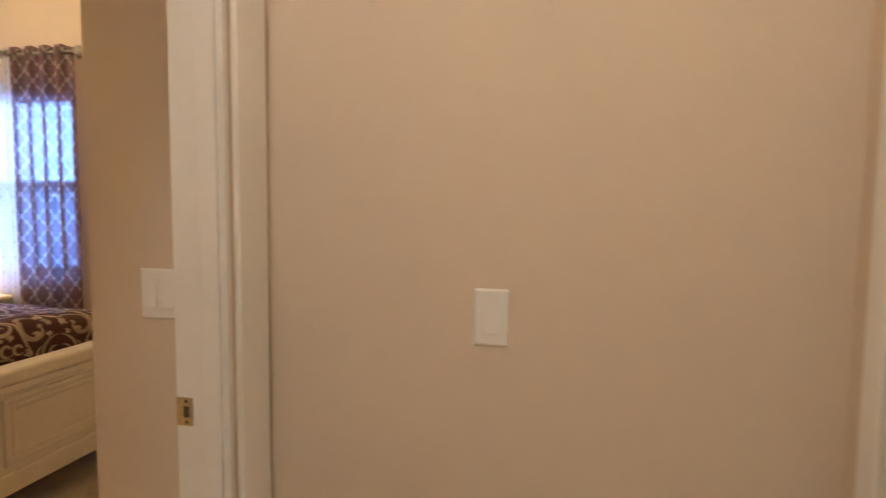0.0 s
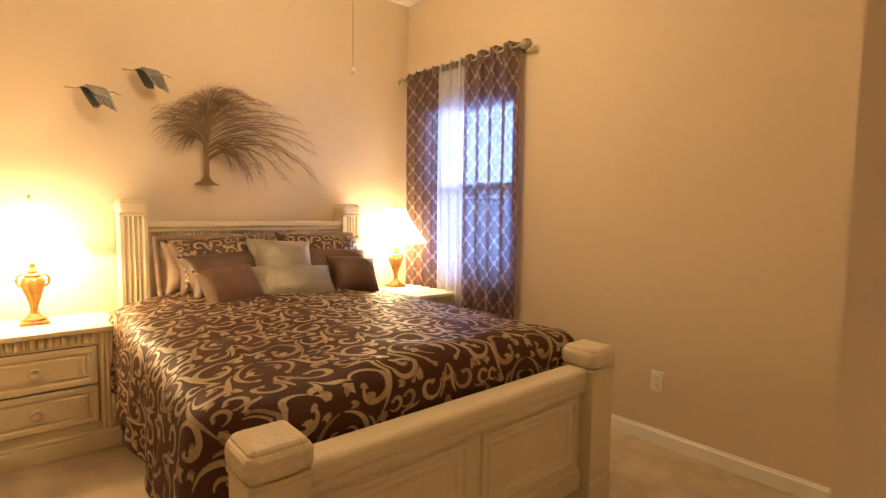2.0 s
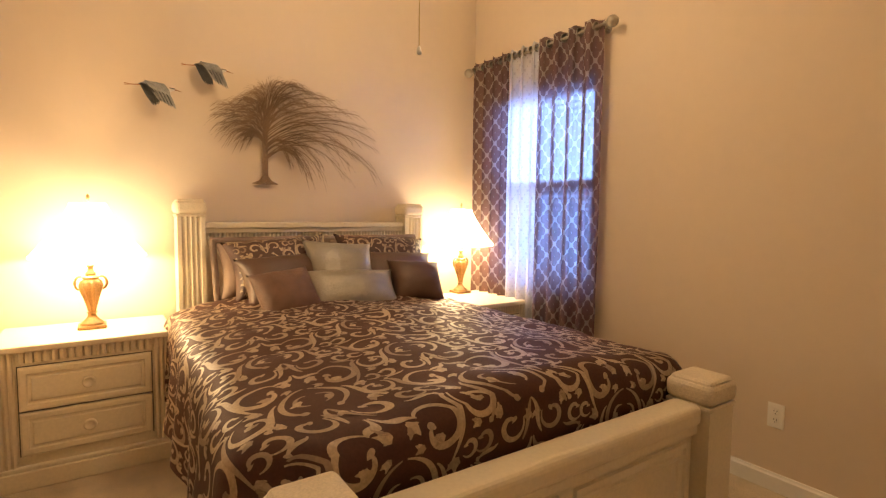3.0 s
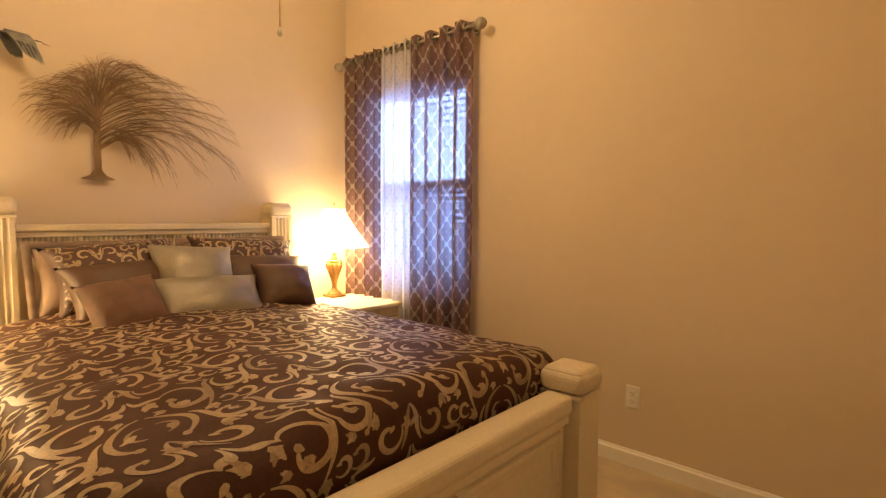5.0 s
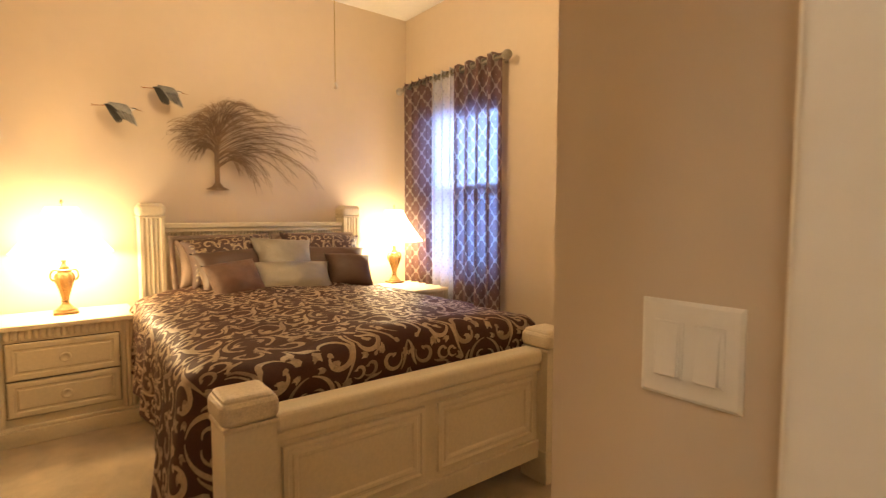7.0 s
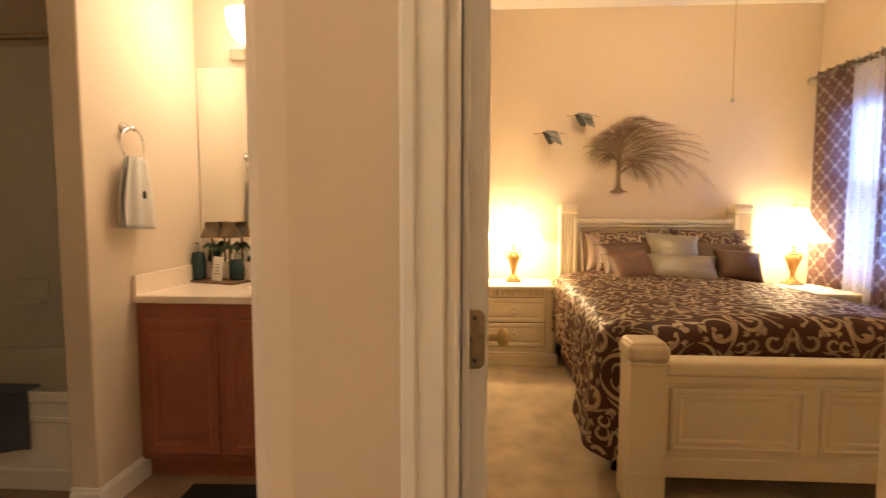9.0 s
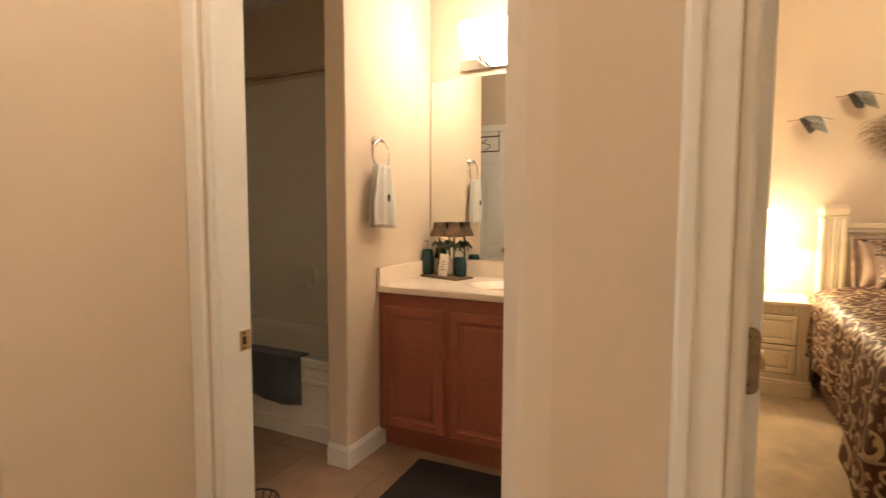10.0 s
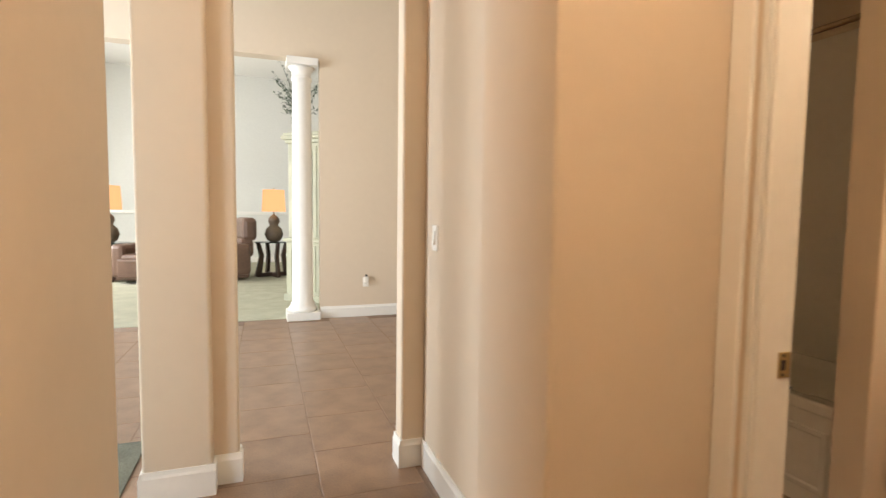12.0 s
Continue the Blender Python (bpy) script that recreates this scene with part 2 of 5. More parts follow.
M_SHADE = glow("lit_cream_lampshade", (1.0, 0.80, 0.50), 15.0, 0.22)
M_SHADE_ORANGE = glow("lit_orange_drum_shade", (1.0, 0.52, 0.24), 1.05)
M_GLOBE = glow("lit_frosted_globe", (1.0, 0.86, 0.66), 10.0, 0.5)
M_TRELLIS = cloth("mauve_trellis_curtain_cloth", (0.29, 0.185, 0.175), (0.58, 0.50, 0.47), 0.62, 0.34)
M_SHEER = cloth("white_sheer_cloth", (0.80, 0.80, 0.82), (0.64, 0.64, 0.67), 0.62, 0.34, 0.075, 0.21)


def sequin_material():
    """Cloth covered in small silver-beige discs, each tipped its own way."""
    m = mat("silver_beige_sequins", (0.30, 0.265, 0.215), 0.42, metal=0.3, vary=0.1, grain=100, bump=0)
    n, l = m.node_tree.nodes, m.node_tree.links
    co, vo = n.new("ShaderNodeTexCoord"), n.new("ShaderNodeTexVoronoi")
    vo.inputs["Scale"].default_value = 190
    l.new(co.outputs["Object"], vo.inputs["Vector"])
    geo, sub_, mul, add, nrm = n.new("ShaderNodeNewGeometry"), n.new("ShaderNodeVectorMath"), n.new("ShaderNodeVectorMath"), n.new("ShaderNodeVectorMath"), n.new("ShaderNodeVectorMath")
    sub_.operation, mul.operation, add.operation, nrm.operation = "SUBTRACT", "SCALE", "ADD", "NORMALIZE"
    l.new(vo.outputs["Color"], sub_.inputs[0])
    sub_.inputs[1].default_value = (0.5, 0.5, 0.5)
    l.new(sub_.outputs[0], mul.inputs[0])
    mul.inputs["Scale"].default_value = 0.30
    l.new(geo.outputs["Normal"], add.inputs[0])
    l.new(mul.outputs[0], add.inputs[1])
    l.new(add.outputs[0], nrm.inputs[0])
    l.new(nrm.outputs[0], n["Principled BSDF"].inputs["Normal"])
    return m


M_SEQUIN = sequin_material()


def mirror_material():
    m = bpy.data.materials.new("silvered_mirror")
    m.use_nodes = True
    b = m.node_tree.nodes["Principled BSDF"]
    b.inputs["Base Color"].default_value = (0.88, 0.89, 0.86, 1)
    b.inputs["Metallic"].default_value, b.inputs["Roughness"].default_value = 1.0, 0.01
    return m


def glass_material(name="clear_window_glass", color=(1, 1, 1)):
    m = bpy.data.materials.new(name)
    m.use_nodes = True
    b = m.node_tree.nodes["Principled BSDF"]
    b.inputs["Base Color"].default_value = (*color, 1)
    b.inputs["Transmission Weight"].default_value, b.inputs["Roughness"].default_value = 1.0, 0.02
    return m


M_MIRROR = mirror_material()
M_GLASS = glass_material()

# ---- builders ----
def part(name, bm, material, parent=None, label="", smooth=False):
    """Links a bmesh as one mesh object under a thing or part. Coordinates are in the parent's space."""
    me = bpy.data.meshes.new(name)
    bmesh.ops.recalc_face_normals(bm, faces=bm.faces[:])
    if smooth:
        for f in bm.faces:
            f.smooth = True
    bm.to_mesh(me)
    bm.free()
    for m in material if isinstance(material, (list, tuple)) else (material,):
        me.materials.append(m)
    ob = new(name, me)
    ob.parent = parent
    if label:
        ob["label"] = label
    return ob


def thing(name, label, category, at=(0, 0, 0), turn=0.0, group="", kind=""):
    ob = new(name)
    ob.empty_display_size = 0.05
    ob.matrix_basis = pose(*at, 0, 0, turn)
    return tagged(ob, label, category, group, kind)


def box(bm, x0, x1, y0, y1, z0, z1, bevel=0.0, segments=2):
    vs = bmesh.ops.create_cube(bm, size=1.0)["verts"]
    for v in vs:
        v.co = Vector(((x0 + x1) / 2 + v.co.x * (x1 - x0), (y0 + y1) / 2 + v.co.y * (y1 - y0), (z0 + z1) / 2 + v.co.z * (z1 - z0)))
    if bevel:
        es = list({e for v in vs for e in v.link_edges})
        bmesh.ops.bevel(bm, geom=es, offset=bevel, segments=segments, affect="EDGES", profile=0.5)
    return bm


def boxes(*rows, bevel=0.0):
    bm = bmesh.new()
    for r in rows:
        box(bm, *r, bevel=bevel)
    return bm


def lathe(bm, profile, at=(0, 0, 0), seg=24, squash=(1, 1)):
    rings = []
    for r, z in profile:
        rings.append([bm.verts.new((at[0] + squash[0] * r * math.cos(2 * math.pi * k / seg), at[1] + squash[1] * r * math.sin(2 * math.pi * k / seg), at[2] + z)) for k in range(seg)])
    for a, b in zip(rings, rings[1:]):
        for k in range(seg):
            bm.faces.new((a[k], a[(k + 1) % seg], b[(k + 1) % seg], b[k]))
    if profile[0][0] > 1e-4:
        bm.faces.new(rings[0][::-1])
    if profile[-1][0] > 1e-4:
        bm.faces.new(rings[-1])
    return bm


def tube(bm, pts, radii, sides=6):
    """A tube along points, with a radius or one for each point."""
    pts = [Vector(p) for p in pts]
    if isinstance(radii, (int, float)):
        radii = [radii] * len(pts)
    rings = []
    for k, p in enumerate(pts):
        d = (pts[min(k + 1, len(pts) - 1)] - pts[max(k - 1, 0)]).normalized()
        up = Vector((0, 0, 1)) if abs(d.z) < 0.95 else Vector((1, 0, 0))
        a = d.cross(up).normalized()
        b = d.cross(a)
        rings.append([bm.verts.new(p + radii[k] * (math.cos(2 * math.pi * s / sides) * a + math.sin(2 * math.pi * s / sides) * b)) for s in range(sides)])
    for a, b in zip(rings, rings[1:]):
        for s in range(sides):
            bm.faces.new((a[s], a[(s + 1) % sides], b[(s + 1) % sides], b[s]))
    bm.faces.new(rings[0][::-1])
    bm.faces.new(rings[-1])
    return bm


def rings_panel(bm, m, w, h, steps):
    """Nested rectangles (inset, height) in the plane of m's x and y, out along its z; the last one is filled."""
    last = None
    for inset, out in steps:
        a, b = w / 2 - inset, h / 2 - inset
        ring = [bm.verts.new(m @ Vector(p)) for p in ((-a, -b, out), (a, -b, out), (a, b, out), (-a, b, out))]
        if last:
            for k in range(4):
                bm.faces.new((last[k], last[(k + 1) % 4], ring[(k + 1) % 4], ring[k]))
        last = ring
    bm.faces.new(last)
    return bm


def facing(x, y, z, way):
    """A frame at a point whose z axis looks out along '+x', '-x', '+y' or '-y' and whose y axis is up."""
    rz = {"+x": 90, "-x": -90, "+y": 180, "-y": 0}[way]
    return pose(x, y, z, 0, 0, rz) @ pose(0, 0, 0, 90, 0, 0)


def sweep(bm, outline, z0, z1):
    """A closed outline in x and y drawn up from z0 to z1."""
    lo = [bm.verts.new((x, y, z0)) for x, y in outline]
    hi = [bm.verts.new((x, y, z1)) for x, y in outline]
    n = len(outline)
    for k in range(n):
        bm.faces.new((lo[k], lo[(k + 1) % n], hi[(k + 1) % n], hi[k]))
    bm.faces.new(lo[::-1])
    bm.faces.new(hi)
    return bm


def grid_sheet(bm, fn, nu, nv, uv=None):
    """A sheet of quads from fn(i, j); uv(i, j) gives its map."""
    layer = bm.loops.layers.uv.new("UVMap") if uv else None
    vs = [[bm.verts.new(fn(i, j)) for j in range(nv + 1)] for i in range(nu + 1)]
    for i in range(nu):
        for j in range(nv):
            f = bm.faces.new((vs[i][j], vs[i + 1][j], vs[i + 1][j + 1], vs[i][j + 1]))
            if uv:
                for loop, (a, b) in zip(f.loops, ((i, j), (i + 1, j), (i + 1, j + 1), (i, j + 1))):
                    loop[layer].uv = uv(a, b)
    return bm


def structure(name, bm, material, label="", category=""):
    return tagged(part(name, bm, material), label, category, kind="structure")

# ---- the building ----
H, HF = 3.05, 3.9
WX, WY = -4.50, 3.06          # bedroom's headboard wall and window wall
CX, CY = -0.965, 0.95         # corner of the wall by the bedroom door
DX = -0.505                   # hall face of the bedroom door's wall
SX = -0.415                   # hall face of the strip between the doors
BX = -0.75                    # hall face of the bathroom door's wall
WIN = (-4.20, -3.27, 0.80, 2.13)

structure("wall_north", boxes((WX - 0.12, WIN[0], WY, WY + 0.14, 0, H), (WIN[1], CX + 0.12, WY, WY + 0.14, 0, H),
                              (WIN[0], WIN[1], WY, WY + 0.14, 0, WIN[2]), (WIN[0], WIN[1], WY, WY + 0.14, WIN[3], H)), M_WALL, "plain beige painted window wall", "wall")
structure("wall_west", boxes((WX - 0.12, WX, -0.10, WY, 0, H)), M_WALL, "plain beige painted headboard wall", "wall")
structure("wall_south", boxes((WX - 0.12, DX - 0.115, -0.10, 0.02, 0, H)), M_WALL, "beige painted bedroom side wall", "wall")
CW = -1.01                     # the wall steps out here to fit the closet door to the camera's view
CD = (1.86, 2.62, 2.03)       # closet door
structure("wall_closet", boxes((CX, CX + 0.12, CY + 0.12, 1.70, 0, H), (CW, CX + 0.12, 1.70, CD[0], 0, H), (CW, CX + 0.12, CD[1], WY, 0, H), (CW, CX + 0.12, CD[0], CD[1], CD[2], H)), M_WALL, "beige painted wall with a closet door", "wall")
bm = boxes((CX, 0.625, CY, CY + 0.12, 0, H))
structure("wall_switch", bm, M_WALL, "beige painted wall with light switches", "wall")
BD = (0.053, 0.815, 2.05)      # bedroom door opening
structure("wall_bedroom_door", boxes((DX - 0.115, DX, BD[1], CY, 0, H), (DX - 0.115, DX, BD[0], BD[1], BD[2], H)), M_WALL, "beige painted wall around the bedroom door", "wall")
PY = -1.172                   # north face of the pier
# the strip of wall between the two doors, its cut corner towards the bathroom shaped to fit the camera's view
structure("wall_strip", sweep(bmesh.new(), [(SX, -0.124), (SX, BD[0]), (DX - 0.115, BD[0]), (DX - 0.115, -0.100), (BX - 0.12, -0.100), (BX - 0.12, -0.254), (BX, -0.254), (BX, -0.242), (-0.580, -0.240), (-0.562, -0.234), (-0.436, -0.172), (-0.424, -0.160)][::-1], 0, H), M_WALL, "beige painted strip of wall between two doors", "wall")
TD = (-1.105, -0.254, 2.05)     # bathroom door opening
structure("wall_bathroom_door", boxes((BX - 0.12, BX, PY, TD[0], 0, H), (BX - 0.12, BX, TD[0], TD[1], TD[2], H)), M_WALL, "beige painted wall around the bathroom door", "wall")


def round_block(x0, x1, y0, y1, z1, r, corners):
    """A wall block with rounded upright corners (of 'ne', 'nw', 'se', 'sw')."""
    pts = []
    for key, cx, cy, a0 in (("ne", x1, y1, 0), ("nw", x0, y1, 90), ("sw", x0, y0, 180), ("se", x1, y0, 270)):
        if key in corners:
            ox, oy = cx - (r if cx == x1 else -r), cy - (r if cy == y1 else -r)
            pts += [(ox + r * math.cos(radians(a0 + 15 * k)), oy + r * math.sin(radians(a0 + 15 * k))) for k in range(7)]
        else:
            pts.append((cx, cy))
    return sweep(bmesh.new(), pts, 0, z1)


structure("wall_pier", round_block(BX - 0.12, -0.317, -1.52, PY, H, 0.010, ("ne", "se")), M_WALL, "beige painted wall end with rounded corners", "wall")
structure("wall_passage", boxes((-0.635, -0.515, -2.63, -1.52, 0, HF), (BX - 0.12, -0.635, -3.15, -1.52, 0, HF)), M_WALL, "beige painted passage wall", "wall")
structure("wall_passage_end", round_block(-0.635, -0.404, -2.74, -2.63, HF, 0.015, ("ne", "se")), M_WALL, "beige painted wall end with rounded corners", "wall")
structure("wall_foyer_return", boxes((-0.635, -0.515, -3.15, -2.74, 0, HF)), M_WALL, "beige painted foyer wall", "wall")
structure("wall_post_step", round_block(0.325, 0.43, -2.80, -2.735, HF, 0.015, ("nw", "sw")), M_WALL, "beige painted stepped wall end", "wall")
structure("wall_post", round_block(0.43, 0.70, -2.80, -2.655, HF, 0.015, ("nw", "ne", "se")), M_WALL, "beige painted post between two openings", "wall")
structure("wall_hall_east", round_block(0.625, 0.745, -2.04, CY + 0.12, H, 0.02, ("sw", "se")), M_WALL, "beige painted hall wall", "wall")
structure("wall_bathroom_west", boxes((-2.79, -2.67, -3.15, -0.10, 0, H)), M_WALL, "beige painted bathroom wall", "wall")
structure("wall_bathroom_south", boxes((-2.79, BX - 0.12, -3.27, -3.15, 0, HF)), M_WALL, "beige painted bathroom end wall", "wall")
structure("wall_towel", round_block(-2.67, -1.813, -1.596, -1.476, H, 0.008, ("ne", "se")), M_WALL, "beige painted partition beside the vanity", "wall")
structure("wall_foyer_back", boxes((-1.82, -0.39, -6.41, -6.28, 0, HF), (-0.39, 4.0, -6.45, -6.28, 2.93, HF)), M_WALL, "beige painted foyer wall with a wide opening", "wall")
structure("wall_foyer_west", boxes((-1.82, -1.70, -6.28, -3.27, 0, HF)), M_WALL, "beige painted foyer side wall", "wall")
# The openings in these two walls are unseen, added for the fill lamps.
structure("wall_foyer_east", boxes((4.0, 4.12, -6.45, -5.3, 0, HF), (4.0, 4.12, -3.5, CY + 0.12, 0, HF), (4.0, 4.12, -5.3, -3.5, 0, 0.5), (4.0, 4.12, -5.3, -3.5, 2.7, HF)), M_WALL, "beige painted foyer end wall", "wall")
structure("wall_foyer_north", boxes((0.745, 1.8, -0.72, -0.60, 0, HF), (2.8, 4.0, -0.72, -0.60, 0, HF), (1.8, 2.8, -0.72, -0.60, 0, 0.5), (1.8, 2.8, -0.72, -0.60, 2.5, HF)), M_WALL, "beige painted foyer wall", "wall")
structure("wall_living_back", boxes((-3.62, 4.62, -13.42, -13.3, 0, 4.5)), M_LIVING, "cool white living room wall", "wall")
structure("wall_living_west", boxes((-3.62, -3.5, -13.3, -6.41, 0, 4.5)), M_LIVING, "cool white living room side wall", "wall")
# This wall's opening is added, out of view, for the living room fill.
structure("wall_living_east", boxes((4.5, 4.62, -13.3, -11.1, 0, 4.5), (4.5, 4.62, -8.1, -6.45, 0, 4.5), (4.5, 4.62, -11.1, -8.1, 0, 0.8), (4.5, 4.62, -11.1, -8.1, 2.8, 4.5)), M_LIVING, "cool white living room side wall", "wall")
structure("wall_living_front", boxes((-3.5, -1.82, -6.41, -6.28, 0, 4.5), (4.12, 4.5, -6.45, -6.28, 0, 4.5), (-1.82, 4.12, -6.45, -6.415, HF, 4.5)), M_LIVING, "cool white living room wall", "wall")

structure("ceiling_bedroom", boxes((WX - 0.12, -0.64, -0.10, WY + 0.14, H, H + 0.1)), M_CEIL, "white bedroom ceiling", "ceiling")
structure("ceiling_hall", boxes((-0.64, 0.745, -2.95, CY + 0.12, H + 0.002, H + 0.1)), M_CEIL, "white hall ceiling", "ceiling")
structure("ceiling_bathroom", boxes((-2.79, -0.64, -3.27, -0.10, 2.74, 2.84)), M_CEIL, "white bathroom ceiling", "ceiling")
structure("ceiling_foyer", boxes((-1.82, 4.12, -6.45, -0.6, HF, HF + 0.1)), M_CEIL, "white foyer ceiling", "ceiling")
structure("ceiling_living", boxes((-3.62, 4.62, -13.42, -6.45, 4.4, 4.5)), M_CEIL, "white living room ceiling", "ceiling")

structure("floor_bedroom", boxes((WX - 0.12, DX - 0.06, -0.10, WY + 0.1, -0.1, 0.0)), M_CARPET, "tan cut-pile bedroom carpet", "carpet")
floor_tiles = structure("floor_tiles", boxes((DX - 0.06, 4.12, -6.34, CY + 0.1, -0.1, -0.0015), (-1.82, DX - 0.06, -6.34, -3.1, -0.1, -0.0015)), M_GROUT, "brown ceramic tile floor of hall and foyer", "floor")
bath_tiles = structure("floor_bathroom", boxes((-2.79, DX - 0.06, -3.2, -0.10, -0.1, -0.0015)), M_GROUT, "brown ceramic tile bathroom floor", "floor")
structure("floor_living", boxes((-3.62, 4.62, -13.42, -6.34, -0.1, 0.006)), M_CARPET2, "pale green-beige living room carpet", "carpet")


def skirting(name, runs, h=0.135, d=0.014):
    """Runs of moulded baseboard: x0, y0, x1, y1 along a wall, with the room on the left of the way."""
    bm = bmesh.new()
    prof = ((0, 0), (d, 0), (d, h * 0.8), (d * 0.65, h * 0.88), (d * 0.45, h), (0, h))
    for x0, y0, x1, y1 in runs:
        way = Vector((x1 - x0, y1 - y0, 0)).normalized()
        out = Vector((-way.y, way.x, 0))
        start, back = Vector((x0, y0, 0)) - way * (d - 0.0005), -out * 0.003
        a = [bm.verts.new(start + (out * p if p else back) + Vector((0, 0, q))) for p, q in prof]
        b = [bm.verts.new(Vector((x1, y1, 0)) + (out * p if p else back) + Vector((0, 0, q))) for p, q in prof]
        for k in range(6):
            bm.faces.new((a[k], a[(k + 1) % 6], b[(k + 1) % 6], b[k]))
        bm.faces.new(a[::-1])
        bm.faces.new(b)
    return structure(name, bm, M_TRIM, "white moulded baseboard", "baseboard")


LX = BX - 0.12
skirting("baseboard_bedroom", [(CW, WY, WX, WY), (WX, WY, WX, 0.02), (WX, 0.02, DX - 0.115, 0.02), (CW, CD[1] + 0.06, CW, WY), (CX, CY, CX, 1.70), (DX - 0.19, CY, CX, CY)], 0.085)
skirting("baseboard_bathroom", [(-2.12, -1.476, -1.813, -1.476), (-1.813, -1.476, -1.813, -1.596)], 0.11)
skirting("baseboard_hall", [(BX, PY, -0.317, PY), (-0.317, PY, -0.317, -1.52), (-0.317, -1.52, -0.515, -1.52), (-0.515, -1.52, -0.515, -2.63), (-0.515, -2.63, -0.404, -2.63),
                            (-0.404, -2.63, -0.404, -2.74), (0.625, -2.04, 0.625, 0.05), (0.745, -2.04, 0.625, -2.04), (0.625, CY, DX, CY)])
skirting("baseboard_post", [(0.325, -2.80, 0.325, -2.735), (0.325, -2.735, 0.43, -2.735), (0.43, -2.735, 0.43, -2.655), (0.43, -2.655, 0.70, -2.655), (0.70, -2.655, 0.70, -2.80)])
skirting("baseboard_foyer", [(-1.70, -6.28, -0.39, -6.28), (-1.70, -3.27, -1.70, -6.28)])
skirting("baseboard_living", [(-3.5, -13.3, 4.5, -13.3), (-3.5, -6.41, -3.5, -13.3)])
bm = bmesh.new()
box(bm, -3.5, 4.5, -13.3, -13.27, 1.15, 1.175, 0.005)
box(bm, -3.5, 4.5, -13.3, -13.28, 1.175, 1.225, 0.006)
structure("trim_chair_rail", bm, M_TRIM, "white chair rail on the living room wall", "trim")


def casing(name, face, way, y0, y1, top, w=0.066, lo=None, hi=None):
    """A moulded door casing round an opening y0..y1 on the plane x = face, standing out along way (+1 or -1)."""
    bm = bmesh.new()
    for a, b in ((0.0, 0.012), (0.034, 0.0134)):
        l, r = y0 - (lo or w), y1 + (hi or w)
        e = 0.010 if a == 0 else 0
        for ya, yb, za, zb in ((l + a * 0.5, y0 - e - a * 0.3, 0, top), (y1 + e + a * 0.3, r - a * 0.5, 0, top), (l + a * 0.5, r - a * 0.5, top + a * 0.3, top + w - a * 0.5)):
            x0, x1 = sorted((face, face + way * b))
            box(bm, x0, x1, ya, yb, za, zb, 0.003, 1)
    return structure(name, bm, M_TRIM, "white moulded door casing", "trim")


def jamb(name, x0, x1, y0, y1, top, stop_x):
    bm = boxes((x0, x1, y0 - 0.002, y0 + 0.012, 0, top), (x0, x1, y1 - 0.012, y1 + 0.002, 0, top), (x0, x1, y0, y1, top - 0.012, top + 0.002))
    for s in ((y0 + 0.012, y0 + 0.024), (y1 - 0.024, y1 - 0.012)):
        box(bm, stop_x - 0.018, stop_x + 0.018, *s, 0, top - 0.012, 0.003, 1)
    return structure(name, bm, M_TRIM, "white painted door jamb", "jamb")


casing("trim_bedroom_door", DX, 1, *BD, w=0.07, lo=0.056, hi=0.118)
structure("trim_bedroom_door_hinge_side", boxes((SX, SX + 0.012, 0.002, BD[0] - 0.002, 0, BD[2]), (SX + 0.002, SX + 0.018, 0.004, 0.020, 0, BD[2] - 0.002), (DX - 0.02, SX - 0.001, BD[0] - 0.002, BD[0] + 0.012, 0, BD[2] - 0.014), bevel=0.003), M_TRIM, "white moulded door casing", "trim")
casing("trim_bedroom_door_inner", DX - 0.115, -1, *BD, w=0.06)
jamb_a = jamb("jamb_bedroom_door", DX - 0.115, DX, *BD, DX - 0.03)
casing("trim_bathroom_door", BX, 1, *TD, hi=0.010)
casing("trim_bathroom_door_inner", BX - 0.12, -1, *TD)
jamb_b = jamb("jamb_bathroom_door", BX - 0.12, BX, *TD, BX - 0.03)
casing("trim_closet_door", CW, -1, *CD, w=0.06)
jamb("jamb_closet_door", CW, CX + 0.12, *CD, CW + 0.08)
casing("trim_hall_door", 0.625, -1, 0.075, 0.835, 2.05, w=0.062)


def door_leaf(name, label, w, h, at, turn, knob_side=1, knobs=True):
    """A six-panel door, hinged at its origin, reaching along local x."""
    d = thing(name, label, "door", at, turn)
    bm = bmesh.new()
    box(bm, 0, w, -0.0175, 0.0175, 0.012, h, 0.002, 1)
    body = part("door_panel", bm, M_DOOR, d)
    pw = (w - 0.33) / 2
    bm = bmesh.new()
    for px in (0.11 + pw / 2, w - 0.11 - pw / 2):
        for z0, z1 in ((0.22, 0.84), (0.98, 1.62), (1.74, h - 0.12)):
            for way, yy in (("+y", 0.0176), ("-y", -0.0176)):
                rings_panel(bm, facing(px, yy, (z0 + z1) / 2, way), pw, z1 - z0, ((-0.012, 0.0), (-0.006, 0.004), (0, 0.001), (0.02, 0.0012), (0.034, 0.005)))
    part("moulding", bm, M_DOOR, body)
    if knobs:
        for s in (1, -1):
            bm = lathe(bmesh.new(), ((0.0, 0), (0.031, 0), (0.030, 0.006), (0.011, 0.010), (0.010, 0.030), (0.024, 0.038), (0.028, 0.050), (0.022, 0.062), (0.0, 0.066)), seg=20)
            bm.transform(pose(w - 0.065, s * 0.0175, 0.915, -90 * s, 0, 0))
            part("door_knob", bm, M_BRASS, d, "polished brass door knob", smooth=True)
    return d


door_a = door_leaf("door_bedroom", "open white six-panel bedroom door with brass knob", 0.73, 2.03, (DX - 0.105, BD[0] + 0.030, 0), 178.5)
door_leaf("door_bathroom", "open white six-panel bathroom door", 0.74, 2.03, (BX - 0.125, TD[1] - 0.034, 0), 178.0)
